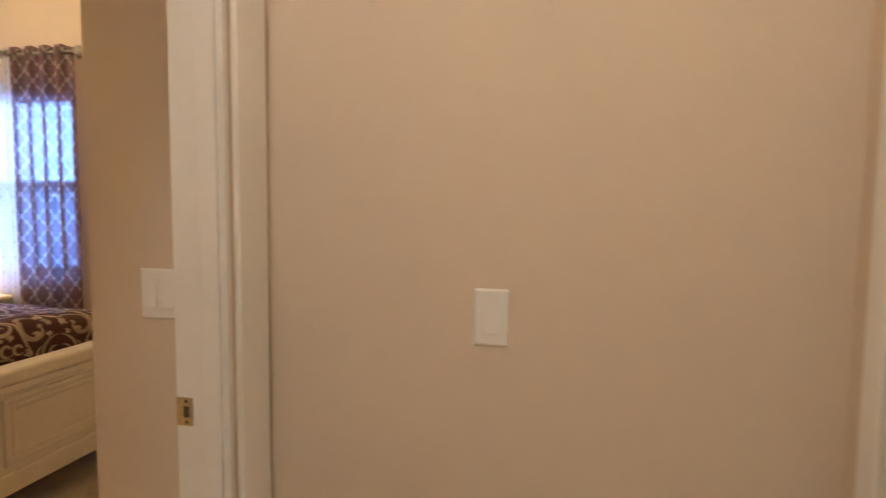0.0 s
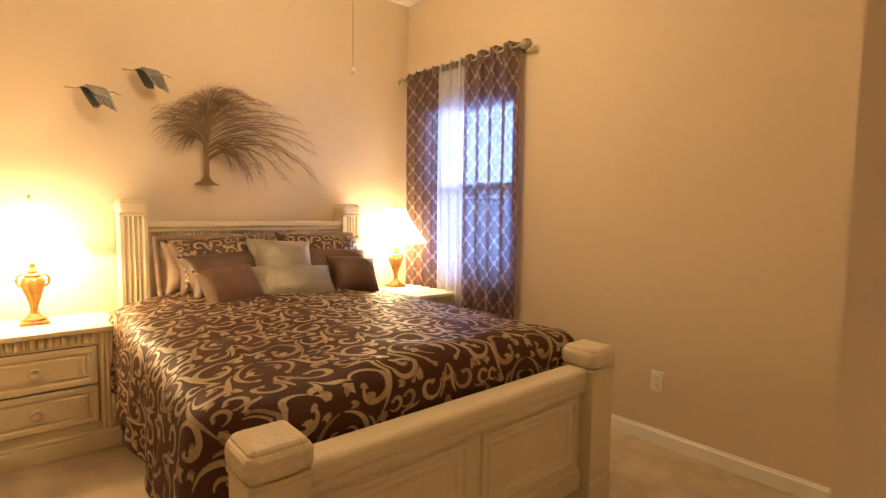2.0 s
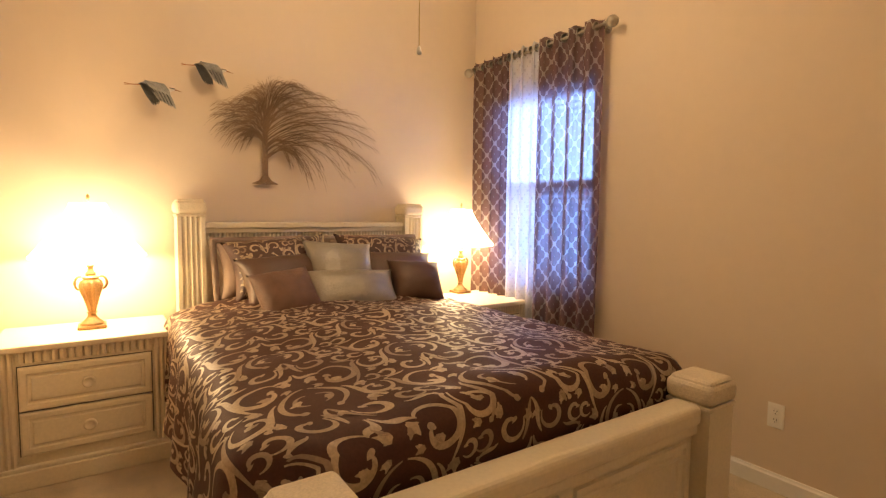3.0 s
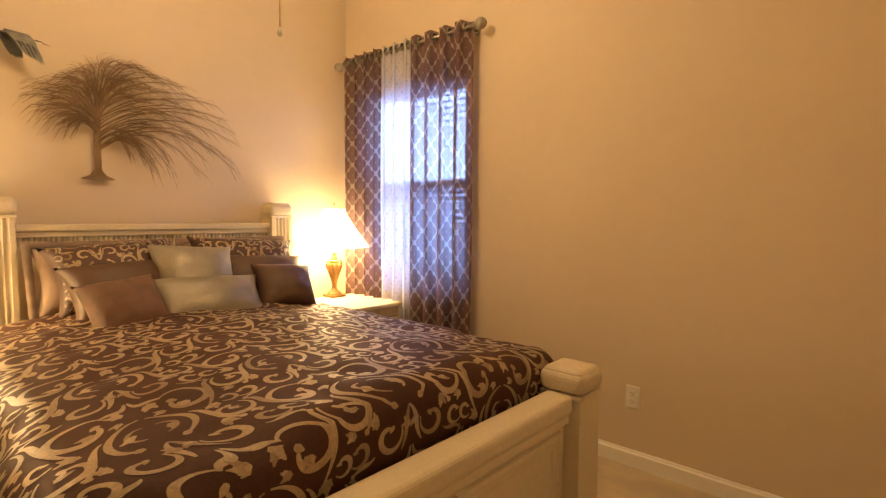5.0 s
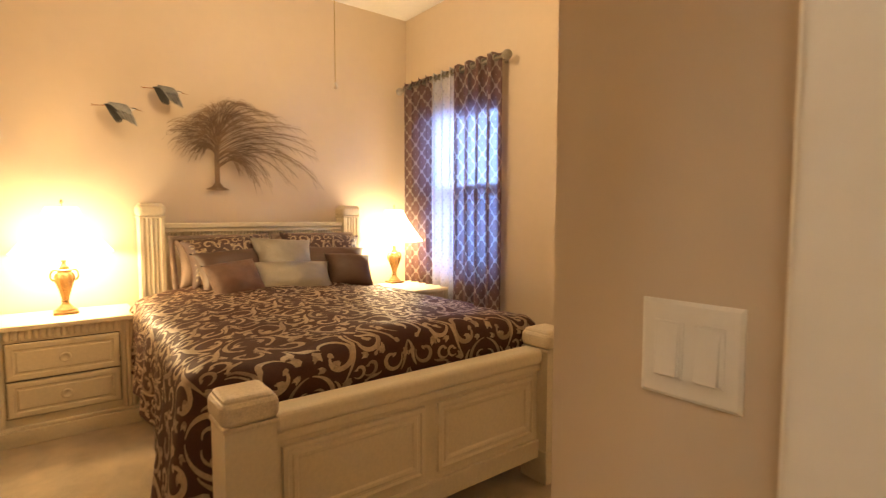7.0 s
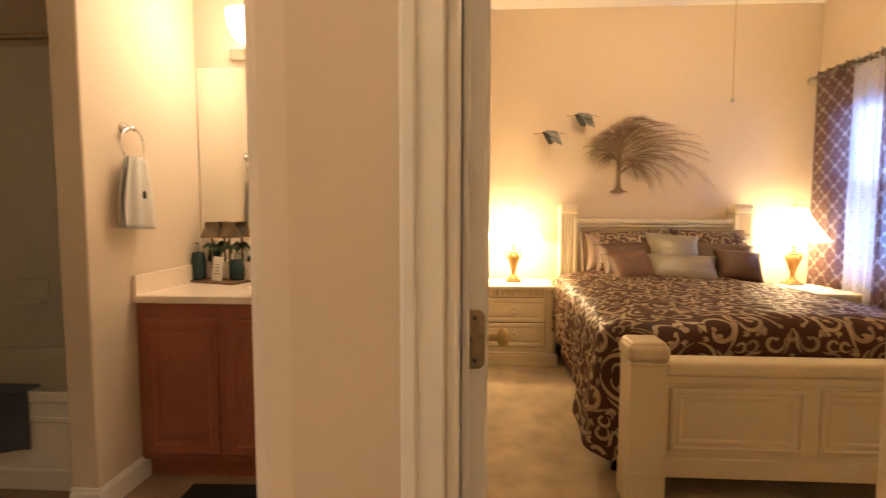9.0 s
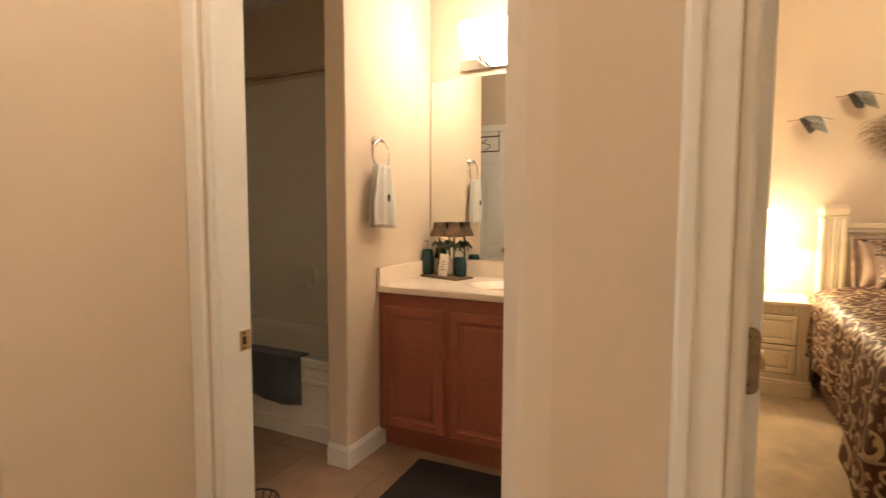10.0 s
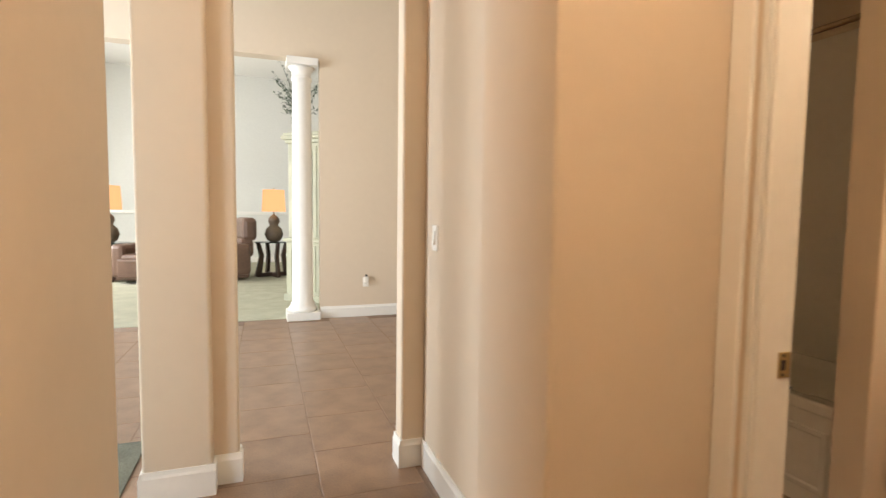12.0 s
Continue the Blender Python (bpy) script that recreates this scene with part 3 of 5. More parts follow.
door_c = door_leaf("door_closet", "closed white six-panel closet door", 0.74, 2.02, (CW + 0.022, CD[1] - 0.010, 0), -90)
door_leaf("door_hall", "closed white six-panel door in the hall", 0.76, 2.05, (0.633, 0.075, 0), 90, knobs=False)
door_leaf("door_linen", "closed white six-panel linen closet door in the bathroom", 0.70, 2.03, (LX - 0.018, -2.22, 0), 90)
casing("trim_linen_door", LX, -1, -2.23, -1.51, 2.045, w=0.055)


def hinge(parent, m, h=0.089):
    """A rounded hinge leaf, flat in m's x and z with its face along -y, with knuckle and screws."""
    bm = bmesh.new()
    r, w = 0.012, 0.033
    pts = [(0, -h / 2)]
    pts += [(w - r + r * math.sin(radians(a)), -h / 2 + r - r * math.cos(radians(a))) for a in range(0, 91, 15)]
    pts += [(w - r + r * math.cos(radians(a)), h / 2 - r + r * math.sin(radians(a))) for a in range(0, 91, 15)]
    pts.append((0, h / 2))
    sweep(bm, pts, 0, 0.0025)
    bm.transform(m @ pose(0, 0, 0, 90, 0, 0))
    leaf = part("hinge", bm, M_NICKEL, parent, "antique nickel hinge leaf")
    bm = lathe(bmesh.new(), ((0.0055, 0), (0.006, 0.001), (0.006, h - 0.001), (0.0055, h)), (-0.005, -0.003, -h / 2), 12)
    bm.transform(m)
    part("knuckle", bm, M_NICKEL, leaf)
    for zz, xx in ((-0.032, 0.018), (0.032, 0.018), (0.0, 0.010)):
        bm = lathe(bmesh.new(), ((0.0036, 0), (0.0030, 0.001)), (0, 0, 0), 10)
        bm.transform(m @ pose(xx, -0.0025, zz, 90, 0, 0))
        part("screw", bm, M_SLOT, leaf)


for hz in (0.25, 1.078, 1.85):
    hinge(door_a, pose(0, 0.0165, hz, 0, 0, -90))
    hinge(door_c, pose(0.008, -0.0195, hz, 0, 0, 180))


def strike(parent, m):
    p = boxes((-0.014, 0.022, 0.0, 0.0022, -0.0285, 0.0285), bevel=0.001)
    p.transform(m)
    p = part("strike_plate", p, M_BRASS, parent, "brass strike plate")
    # A dark block on the plate stands in for the shaded hole.
    bm = boxes((-0.006, 0.006, 0.0015, 0.0028, -0.011, 0.011))
    bm.transform(m)
    part("latch_hole_shade", bm, M_SLOT, p)
    for zz in (-0.021, 0.021):
        bm = lathe(bmesh.new(), ((0.0035, 0), (0.003, 0.0008)), (0, 0, 0), 10)
        bm.transform(m @ pose(0, 0.0022, zz, -90, 0, 0))
        part("screw", bm, M_SLOT, p)


strike(jamb_a, pose(DX - 0.093, BD[1] - 0.012, 0.892, 0, 0, 180))
strike(jamb_b, pose(BX - 0.095, TD[0] + 0.012, 0.912, 0, 0, 0) @ Matrix.Diagonal((-1, 1, 1, 1)))

# ---- bedroom: window and curtains ----
win = tagged(new("window_1"), "double-hung window with white blinds, bright daylight outside", "window", kind="structure")
wx0, wx1, wz0, wz1 = WIN
part("window_frame", boxes((wx0, wx0 + 0.04, WY + 0.07, WY + 0.12, wz0, wz1), (wx1 - 0.04, wx1, WY + 0.07, WY + 0.12, wz0, wz1), (wx0 + 0.04, wx1 - 0.04, WY + 0.07, WY + 0.12, wz0, wz0 + 0.05),
                           (wx0 + 0.04, wx1 - 0.04, WY + 0.07, WY + 0.12, wz1 - 0.04, wz1), (wx0 + 0.04, wx1 - 0.04, WY + 0.075, WY + 0.115, 1.44, 1.50)), M_TRIM, win)
part("window_sill", boxes((wx0 - 0.03, wx1 + 0.03, WY - 0.03, WY + 0.07, wz0 - 0.025, wz0 - 0.002), bevel=0.004), M_TRIM, win)
for za, zb in ((wz0 + 0.05, 1.44), (1.50, wz1 - 0.04)):
    pane = part("pane", boxes((wx0 + 0.04, wx1 - 0.04, WY + 0.093, WY + 0.097, za, zb)), M_GLASS, win, "clear glass pane")
    pane.visible_shadow = False
back = structure("backdrop", boxes((-6.5, -1.5, 5.4, 5.42, -0.5, 4.5)), M_DAYLIGHT_GLOW, "glowing blue sheet standing in for daylight outside the window", "backdrop")

blinds = thing("window_blinds", "white horizontal slat blinds in the window, slats half open", "blinds")
part("head_rail", boxes((wx0 + 0.01, wx1 - 0.01, WY + 0.012, WY + 0.062, wz1 - 0.05, wz1 - 0.004), bevel=0.003), M_BLIND, blinds)
bm = boxes((0, wx1 - wx0 - 0.03, -0.024, 0.024, -0.0012, 0.0012))
slat_mesh = None
for k in range(29):
    zz = wz1 - 0.075 - k * 0.0425
    if slat_mesh is None:
        s = part("slat", bm, M_BLIND, blinds)
        slat_mesh = s.data
    else:
        s = new("slat", slat_mesh)
        s.parent = blinds
    s.matrix_basis = pose(wx0 + 0.015, WY + 0.037, zz, 8 if k < 15 else 46)
part("bottom_rail", boxes((wx0 + 0.015, wx1 - 0.015, WY + 0.02, WY + 0.055, wz0 + 0.01, wz0 + 0.03), bevel=0.003), M_BLIND, blinds)
for cxx in (wx0 + 0.15, wx1 - 0.15):
    part("cord", tube(bmesh.new(), ((cxx, WY + 0.011, wz1 - 0.05), (cxx, WY + 0.011, wz0 + 0.03)), 0.0012, 4), M_BLIND, blinds)

ROD_Z, ROD_Y = 2.385, WY - 0.10
rod = thing("curtain_rod", "pewter curtain rod with ball finials above the window", "curtain rod")
bm = tube(bmesh.new(), ((-4.40, ROD_Y, ROD_Z), (-3.13, ROD_Y, ROD_Z)), 0.0105, 10)
part("rod", bm, M_ROD, rod, smooth=True)
for ex, s in ((-4.40, -1), (-3.13, 1)):
    bm = lathe(bmesh.new(), ((0.0, 0), (0.013, 0.002), (0.013, 0.012), (0.009, 0.016), (0.020, 0.022), (0.032, 0.038), (0.035, 0.055), (0.030, 0.072), (0.016, 0.086), (0.0, 0.09)), seg=18)
    bm.transform(pose(ex, ROD_Y, ROD_Z, 0, 90 * s, 0))
    part("finial", bm, M_ROD, rod, "ball finial", smooth=True)
    bm = tube(bmesh.new(), ((ex - s * 0.05, ROD_Y, ROD_Z), (ex - s * 0.05, WY - 0.002, ROD_Z)), 0.006, 8)
    lathe(bm, ((0.022, 0), (0.022, 0.004)), (0, 0, 0), 14)
    for v in bm.verts[-28:]:
        v.co = pose(ex - s * 0.05, WY, ROD_Z, 90, 0, 0) @ v.co
    part("bracket", bm, M_ROD, rod)


def curtain(name, label, x0, x1, folds, material, y_off, z0, phase=0.0, depth=0.032, rings=True):
    """A grommet curtain hung in waves from the rod; its cloth map is in metres along the wave."""
    d = thing(name, label, "curtain", group="curtains at the bedroom window")
    nu, nv = folds * 14, 30
    us, pts = [0.0], []
    for i in range(nu + 1):
        f = i / nu
        x = x0 + (x1 - x0) * f + 0.010 * math.sin(2 * math.pi * folds * f * 2 + phase)
        y = ROD_Y + y_off + depth * math.sin(2 * math.pi * folds * f + phase)
        pts.append((x, y))
        if i:
            us.append(us[-1] + math.hypot(x - pts[-2][0], y - pts[-2][1]))

    def place(i, j):
        f = j / nv
        z = ROD_Z + 0.045 - (ROD_Z + 0.045 - z0) * f
        x, y = pts[i]
        sway = 0.012 * noise.noise((i * 0.13, f * 3.0, phase))
        swell = 1 + 0.25 * f
        return (x + sway * f, ROD_Y + y_off + (y - ROD_Y - y_off) * swell + 0.5 * sway * f, z + (0.006 * math.sin(2 * math.pi * folds * i / nu * 2) if j == 0 else 0))

    bm = grid_sheet(bmesh.new(), place, nu, nv, lambda i, j: (us[i], (ROD_Z - z0) * (1 - j / nv)))
    ob = part("cloth", bm, material, d, smooth=True)
    solid = ob.modifiers.new("thick", "SOLIDIFY")
    solid.thickness = 0.0012
    if rings:
        for k in range(folds * 2):
            f = (k + 0.5) / (folds * 2)
            x = x0 + (x1 - x0) * f
            bm = bmesh.new()
            lathe(bm, ((0.020, -0.0035), (0.027, -0.0035), (0.0275, 0.0), (0.027, 0.0035), (0.020, 0.0035), (0.0195, 0.0), (0.020, -0.0035)), seg=18)
            bm.transform(pose(x, ROD_Y, ROD_Z + 0.004, 0, 90, 0) @ pose(0, 0, 0, 0, 0, 0))
            part("grommet", bm, M_ROD, d, "pewter grommet ring", smooth=True)
    return d


curtain("curtain", "mauve-brown curtain with pale quatrefoil trellis, lamplit", -4.40, -3.98, 4, M_TRELLIS, 0.0, 0.04, 0.3)
curtain("sheer_curtain", "thin white sheer curtain with daylight behind", -3.99, -3.66, 3, M_SHEER, 0.006, 0.05, 1.0, 0.024)
curtain("curtain", "mauve-brown curtain with pale quatrefoil trellis against the window", -3.67, -3.16, 4, M_TRELLIS, 0.0, 0.04, 2.2)

# ---- scroll pattern ----
def scroll_strokes():
    """Tapered C and S scrolls with bulb ends, looped stems, leaves and buds that fill one repeat of 0.62 m, as lists of (u, v, half width)."""
    out = []

    def swell(f, w, bulb):
        if f > 0.90:
            g = (f - 0.95) / 0.05
            return max(w * 0.30, bulb * math.sqrt(max(0.0, 1 - g * g)))
        return w * (0.22 + 0.95 * math.sin(math.pi * (0.04 + 0.80 * f / 0.90)) ** 1.3)

    def curl(cx, cy, r0, a0, turns, sign, w):
        n = int(40 * turns) + 12
        pts = []
        for k in range(n + 1):
            f = k / n
            r = r0 * (1 - 0.62 * f ** 1.3)
            a = a0 + sign * 2 * math.pi * turns * f
            pts.append((cx + r * math.cos(a), cy + r * math.sin(a), swell(f, w, 1.55 * w)))
        out.append(pts)

    def stem(p0, p1, p2, p3, w, bulb=0.0):
        pts = []
        for k in range(31):
            f = k / 30
            g = 1 - f
            x = g ** 3 * p0[0] + 3 * g * g * f * p1[0] + 3 * g * f * f * p2[0] + f ** 3 * p3[0]
            y = g ** 3 * p0[1] + 3 * g * g * f * p1[1] + 3 * g * f * f * p2[1] + f ** 3 * p3[1]
            pts.append((x, y, swell(f, w, bulb) if bulb else w * (0.2 + 0.95 * math.sin(math.pi * (0.05 + 0.90 * f)))))
        out.append(pts)

    def leaf(x, y, a, size):
        pts = []
        for k in range(13):
            f = k / 12
            lobe = 1 + 0.22 * math.sin(f * 15)
            pts.append((x + math.cos(a + 0.55 * f) * size * f, y + math.sin(a + 0.55 * f) * size * f, size * 0.25 * lobe * math.sin(math.pi * (0.04 + 0.93 * f)) * (1.25 - 0.5 * f)))
        out.append(pts)

    for mx in (1, -1):
        def X(x):
            return 0.31 + mx * x

        def A(a):
            return a if mx == 1 else math.pi - a
        # a tall stem that opens into a great scroll on either side
        stem((X(0.006), 0.0), (X(0.02), 0.09), (X(0.06), 0.03), (X(0.10), 0.075), 0.0105)
        curl(X(0.165), 0.145, 0.102, A(-2.3), 0.98, mx, 0.0115)
        # a loop round a bud
        stem((X(0.01), 0.20), (X(0.15), 0.23), (X(0.17), 0.40), (X(0.055), 0.445), 0.0095, 0.0125)
        stem((X(0.02), 0.28), (X(0.085), 0.27), (X(0.10), 0.36), (X(0.03), 0.385), 0.0062)
        leaf(X(0.052), 0.315, A(1.1), 0.060)
        # outer and upper scrolls
        curl(X(0.242), 0.395, 0.082, A(-0.9), 0.95, mx, 0.0105)
        curl(X(0.115), 0.545, 0.066, A(3.5), 0.92, -mx, 0.0098)
        curl(X(0.262), 0.560, 0.048, A(0.6), 0.85, mx, 0.0082)
        curl(X(0.285), 0.255, 0.040, A(2.4), 0.85, -mx, 0.0075)
        stem((X(0.31), 0.02), (X(0.24), 0.03), (X(0.30), 0.15), (X(0.205), 0.285), 0.0095)
        stem((X(0.135), 0.27), (X(0.19), 0.30), (X(0.17), 0.45), (X(0.235), 0.50), 0.0090, 0.0115)
        stem((X(0.0), 0.455), (X(0.04), 0.50), (X(0.01), 0.55), (X(0.055), 0.615), 0.0088)
        stem((X(0.19), 0.60), (X(0.22), 0.63), (X(0.25), 0.60), (X(0.30), 0.635), 0.0070, 0.0095)
        for lx, ly, la, ls in ((0.035, 0.095, 0.3, 0.060), (0.205, 0.285, 0.9, 0.056), (0.165, 0.475, 0.1, 0.052), (0.012, 0.51, 0.7, 0.046), (0.155, 0.165, 1.6, 0.046), (0.245, 0.405, -1.2, 0.040), (0.285, 0.47, 1.2, 0.042), (0.075, 0.175, 2.0, 0.040)):
            for da, ds in ((0.0, 1.0), (-0.85, 0.78), (0.85, 0.78)):
                leaf(X(lx), ly, A(la + da), ls * ds)
    return out


SCROLLS = scroll_strokes()


def brocade(surface, u0, u1, v0, v1, material, parent, lift=0.0016, size=0.62, shift=(0.0, 0.0), scale=1.0):
    """Lays the scroll pattern on a surface(u, v) -> (point, normal), metres, as thin raised thread."""
    bm = bmesh.new()
    s = size * scale
    for a in range(int(math.floor((u0 - shift[0]) / s)) - 1, int(math.ceil((u1 - shift[0]) / s)) + 1):
        for b in range(int(math.floor((v0 - shift[1]) / s)) - 2, int(math.ceil((v1 - shift[1]) / s)) + 2):
            ou, ov = shift[0] + a * s, shift[1] + b * s + (0.5 * s if a % 2 else 0.0)
            for q, stroke in enumerate(SCROLLS):
                up = lift + 0.00005 * (q % 12)
                prev = None
                for k, (x, y, w) in enumerate(stroke):
                    xa, ya, _ = stroke[max(k - 1, 0)]
                    xb, yb, _ = stroke[min(k + 1, len(stroke) - 1)]
                    d = math.hypot(xb - xa, yb - ya) or 1e-6
                    nx, ny = -(yb - ya) / d, (xb - xa) / d
                    pair = []
                    for sg in (1, -1):
                        uu, vv = ou + scale * (x + sg * 1.16 * w * nx), ov + scale * (y + sg * 1.16 * w * ny)
                        if not (u0 <= uu <= u1 and v0 <= vv <= v1):
                            pair = None
                            break
                        p, nrm = surface(uu, vv)
                        pair.append(bm.verts.new(Vector(p) + Vector(nrm) * up))
                    if pair and prev:
                        bm.faces.new((prev[0], prev[1], pair[1], pair[0]))
                    prev = pair
    return part("scroll_pattern", bm, material, parent, "champagne woven scroll pattern")


# ---- bed ----
BY0, BY1, HX, FX = 0.815, 2.385, -4.475, -1.98
bed = thing("bed", "cream painted wooden queen bed with fluted posts and panelled footboard", "bed")


def fluted_outline(cx, cy, half, flutes, depth, sides="xy"):
    pts = []
    for k in range(4):
        a = radians(90 * k)
        n = 40
        for i in range(n):
            f = i / n
            s = -half + 2 * half * f
            o = half
            g = (f - 0.16) / 0.68
            if 0 < g < 1:
                o -= depth * abs(math.sin(math.pi * flutes * g)) ** 0.7
            x, y = o, s
            pts.append((cx + x * math.cos(a) - y * math.sin(a), cy + x * math.sin(a) + y * math.cos(a)))
    return pts


def post(cx, cy, half, h, flutes):
    bm = bmesh.new()
    box(bm, cx - half, cx + half, cy - half, cy + half, 0, 0.16, 0.006)
    sweep(bm, fluted_outline(cx, cy, half - 0.004, flutes, 0.010), 0.16, h - 0.100)
    p = part("post", bm, M_CREAM, bed)
    bm = bmesh.new()
    box(bm, cx - half - 0.002, cx + half + 0.002, cy - half - 0.002, cy + half + 0.002, h - 0.102, h - 0.086, 0.004)
    box(bm, cx - half - 0.008, cx + half + 0.008, cy - half - 0.008, cy + half + 0.008, h - 0.088, h - 0.010, 0.028, 4)
    box(bm, cx - half + 0.004, cx + half - 0.004, cy - half + 0.004, cy + half - 0.004, h - 0.045, h, 0.018, 3)
    part("post_cap", bm, M_CREAM_WORN, p, "worn crackled cream post cap", smooth=False)


def reeds(parent, x, y0, step, count, z0, z1):
    """A row of upright half-round reeds, each a piece on one shared mesh."""
    mesh = None
    for k in range(count):
        if mesh is None:
            r = part("reed", tube(bmesh.new(), ((0, 0, z0), (0, 0, z1)), step * 0.48, 8), M_CREAM, parent)
            mesh = r.data
        else:
            r = new("reed", mesh)
            r.parent = parent
        r.matrix_basis = pose(x, y0 + (k + 0.5) * step, 0)


for cy in (0.914, 2.385):
    post(-4.395, cy, 0.077, 1.335, 4)
for cy in (0.822, 2.222):
    post(-2.062, cy, 0.080, 0.724, 0)
bm = boxes((-4.42, -4.36, 0.99, 2.31, 1.135, 1.165), (-4.435, -4.345, 0.99, 2.31, 1.165, 1.200), bevel=0.006)
part("head_rail", bm, M_CREAM, bed)
reeds(bed, -4.385, 0.995, 0.0228, 58, 1.07, 1.136)
bm = boxes((-4.42, -4.39, 0.99, 2.31, 0.30, 1.135))
part("headboard_panel", bm, M_CREAM, bed)
bm = bmesh.new()
box(bm, -2.12, -2.01, 0.895, 2.15, 0.570, 0.641, 0.022, 4)
box(bm, -2.105, -2.025, 0.895, 2.15, 0.535, 0.572, 0.008)
part("foot_rail", bm, M_CREAM, bed)
bm = boxes((-2.095, -2.045, 0.895, 2.15, 0.120, 0.536), (-2.105, -2.030, 0.895, 2.15, 0.120, 0.205), bevel=0.004)
part("footboard_panel", bm, M_CREAM, bed)
for ya, yb in ((0.93, 1.495), (1.555, 2.115)):
    bm = bmesh.new()
    rings_panel(bm, facing(-2.0445, (ya + yb) / 2, 0.375, "+x"), yb - ya, 0.285, ((0, 0), (0.004, 0.010), (0.018, 0.012), (0.024, 0.004), (0.034, 0.003), (0.040, 0.008), (0.052, 0.006), (0.058, 0.001)))
    part("raised_moulding", bm, M_CREAM, bed)
for yy in (0.885, 2.215):
    part("side_rail", boxes((-4.36, -2.12, yy, yy + 0.028, 0.18, 0.36), bevel=0.004), M_CREAM, bed)
part("slat_support", boxes((-4.36, -2.12, 0.93, 2.20, 0.22, 0.26)), M_CREAM, bed)

mattress = thing("mattress", "thick mattress hidden under the duvet", "mattress")
part("cover", boxes((-4.32, -2.14, 0.92, 2.21, 0.262, 0.62), bevel=0.05), M_LINEN, mattress)

TOPZ, UL = 0.755, 1.62


def duvet_point(s, v):
    """Across the bed: s metres from the hem on the near side; v metres from the head end."""
    f = min(1.0, max(0.0, v / 2.03))
    roll, bend = max(0.0, v - 1.965), 0.09
    if roll <= 0:
        x, sink = -4.20 + v, 0.0
    elif roll < bend * math.pi / 2:
        x, sink = -2.235 + bend * math.sin(roll / bend), bend * (1 - math.cos(roll / bend))
    else:
        x, sink = -2.235 + bend, bend + roll - bend * math.pi / 2
    drop = 0.46
    g = min(1.0, max(0.0, (f - 0.45) / 0.55))
    hang = 0.335 + 0.215 * g * g * (3 - 2 * g) + 0.012 * math.sin(v * 7)
    tuck = max(0.0, (f - 0.90) / 0.10)
    near, far = 0.775 - 0.06 * f + 0.13 * tuck * tuck, 2.315
    r = 0.11
    arc = r * math.pi / 2
    fold = 0.020 * math.sin(v * 9.0 + 1.2 * math.sin(v * 3.1)) + 0.012 * math.sin(v * 21.0)
    if s < drop:                                   # near side, hanging in soft folds
        k = 1 - s / drop
        y = near - 0.02 - fold * (0.4 + k) - (0.015 + 0.05 * g) * k
        z = TOPZ - r - hang * k
    elif s < drop + arc:
        a = (s - drop) / r
        y = near + r - r * math.cos(a) - 0.4 * fold * math.cos(a) - 0.02 * math.cos(a)
        z = TOPZ - r + r * math.sin(a)
    elif s < drop + arc + (far - near - 2 * r):
        q = (s - drop - arc) / (far - near - 2 * r)
        y = near + r + q * (far - near - 2 * r)
        z = TOPZ + 0.052 * math.sin(math.pi * q)
    elif s < drop + 2 * arc + (far - near - 2 * r):
        a = (s - drop - arc - (far - near - 2 * r)) / r
        y = far - r + r * math.sin(a)
        z = TOPZ - r + r * math.cos(a)
    else:
        k = s - drop - 2 * arc - (far - near - 2 * r)
        y = far + 0.02 - 0.6 * fold
        z = TOPZ - r - k
    puff = 0.015 * noise.noise((x * 3.0, y * 3.0, 0.3)) + 0.009 * noise.noise((x * 8, y * 8, 4.0))
    wr = 0.010 * abs(noise.noise((x * 2.2 + y * 3.4, y * 1.5 - x, 9.0)))
    z += puff + wr
    if s > drop:                                   # rolls over and down behind the footboard
        z -= sink * min(1.0, (s - drop) / 0.12)
    if f < 0.06:
        z -= 0.03 * (1 - f / 0.06) ** 2
    return Vector((x, y, max(z, 0.06)))


SPAN = 0.46 + 0.11 * math.pi + (2.315 - 0.775 - 0.22) + 0.42


def duvet_surface(u, v):
    p = duvet_point(u, v)
    a = duvet_point(u + 0.01, v) - duvet_point(u - 0.01, v)
    b = duvet_point(u, v + 0.01) - duvet_point(u, v - 0.01)
    n = a.cross(b)
    if n.length < 1e-9:
        n = Vector((0, 0, 1))
    n.normalize()
    return p, -n


duvet = thing("duvet", "dark brown satin duvet with champagne scroll brocade, hanging over the bed", "duvet")
part("cover", grid_sheet(bmesh.new(), lambda i, j: duvet_point(SPAN * i / 200, 2.38 * j / 214), 200, 214), M_DUVET, duvet, smooth=True)
brocade(duvet_surface, 0.01, SPAN - 0.25, 0.02, 2.27, M_SCROLL, duvet, 0.0013, shift=(0.13, 0.10), scale=0.67)

skirt = thing("bed_skirt", "gathered mauve bed skirt under the duvet", "bed skirt")
part("cloth", grid_sheet(bmesh.new(), lambda i, j: (-4.30 + 2.12 * i / 180, 0.862 - 0.016 * math.sin(i * 0.9) * (0.3 + j / 6) - 0.012 * j / 6, 0.37 - 0.36 * j / 6), 180, 6), M_SKIRT, skirt, smooth=True)


def pillow_surface(w, h, t, m, corner=0.9):
    """surface(u, v) over the front of a pillow lying in m's x and y, plump along z."""
    def at(u, v):
        a, b = 2 * u / w - 1, 2 * v / h - 1
        a, b = max(-1, min(1, a)), max(-1, min(1, b))
        k = (max(0.0, 1 - abs(a) ** 2.2) * max(0.0, 1 - abs(b) ** 2.2)) ** 0.50
        pull = 1 - 0.14 * (1 - abs(b) ** 2) * abs(a) ** 3
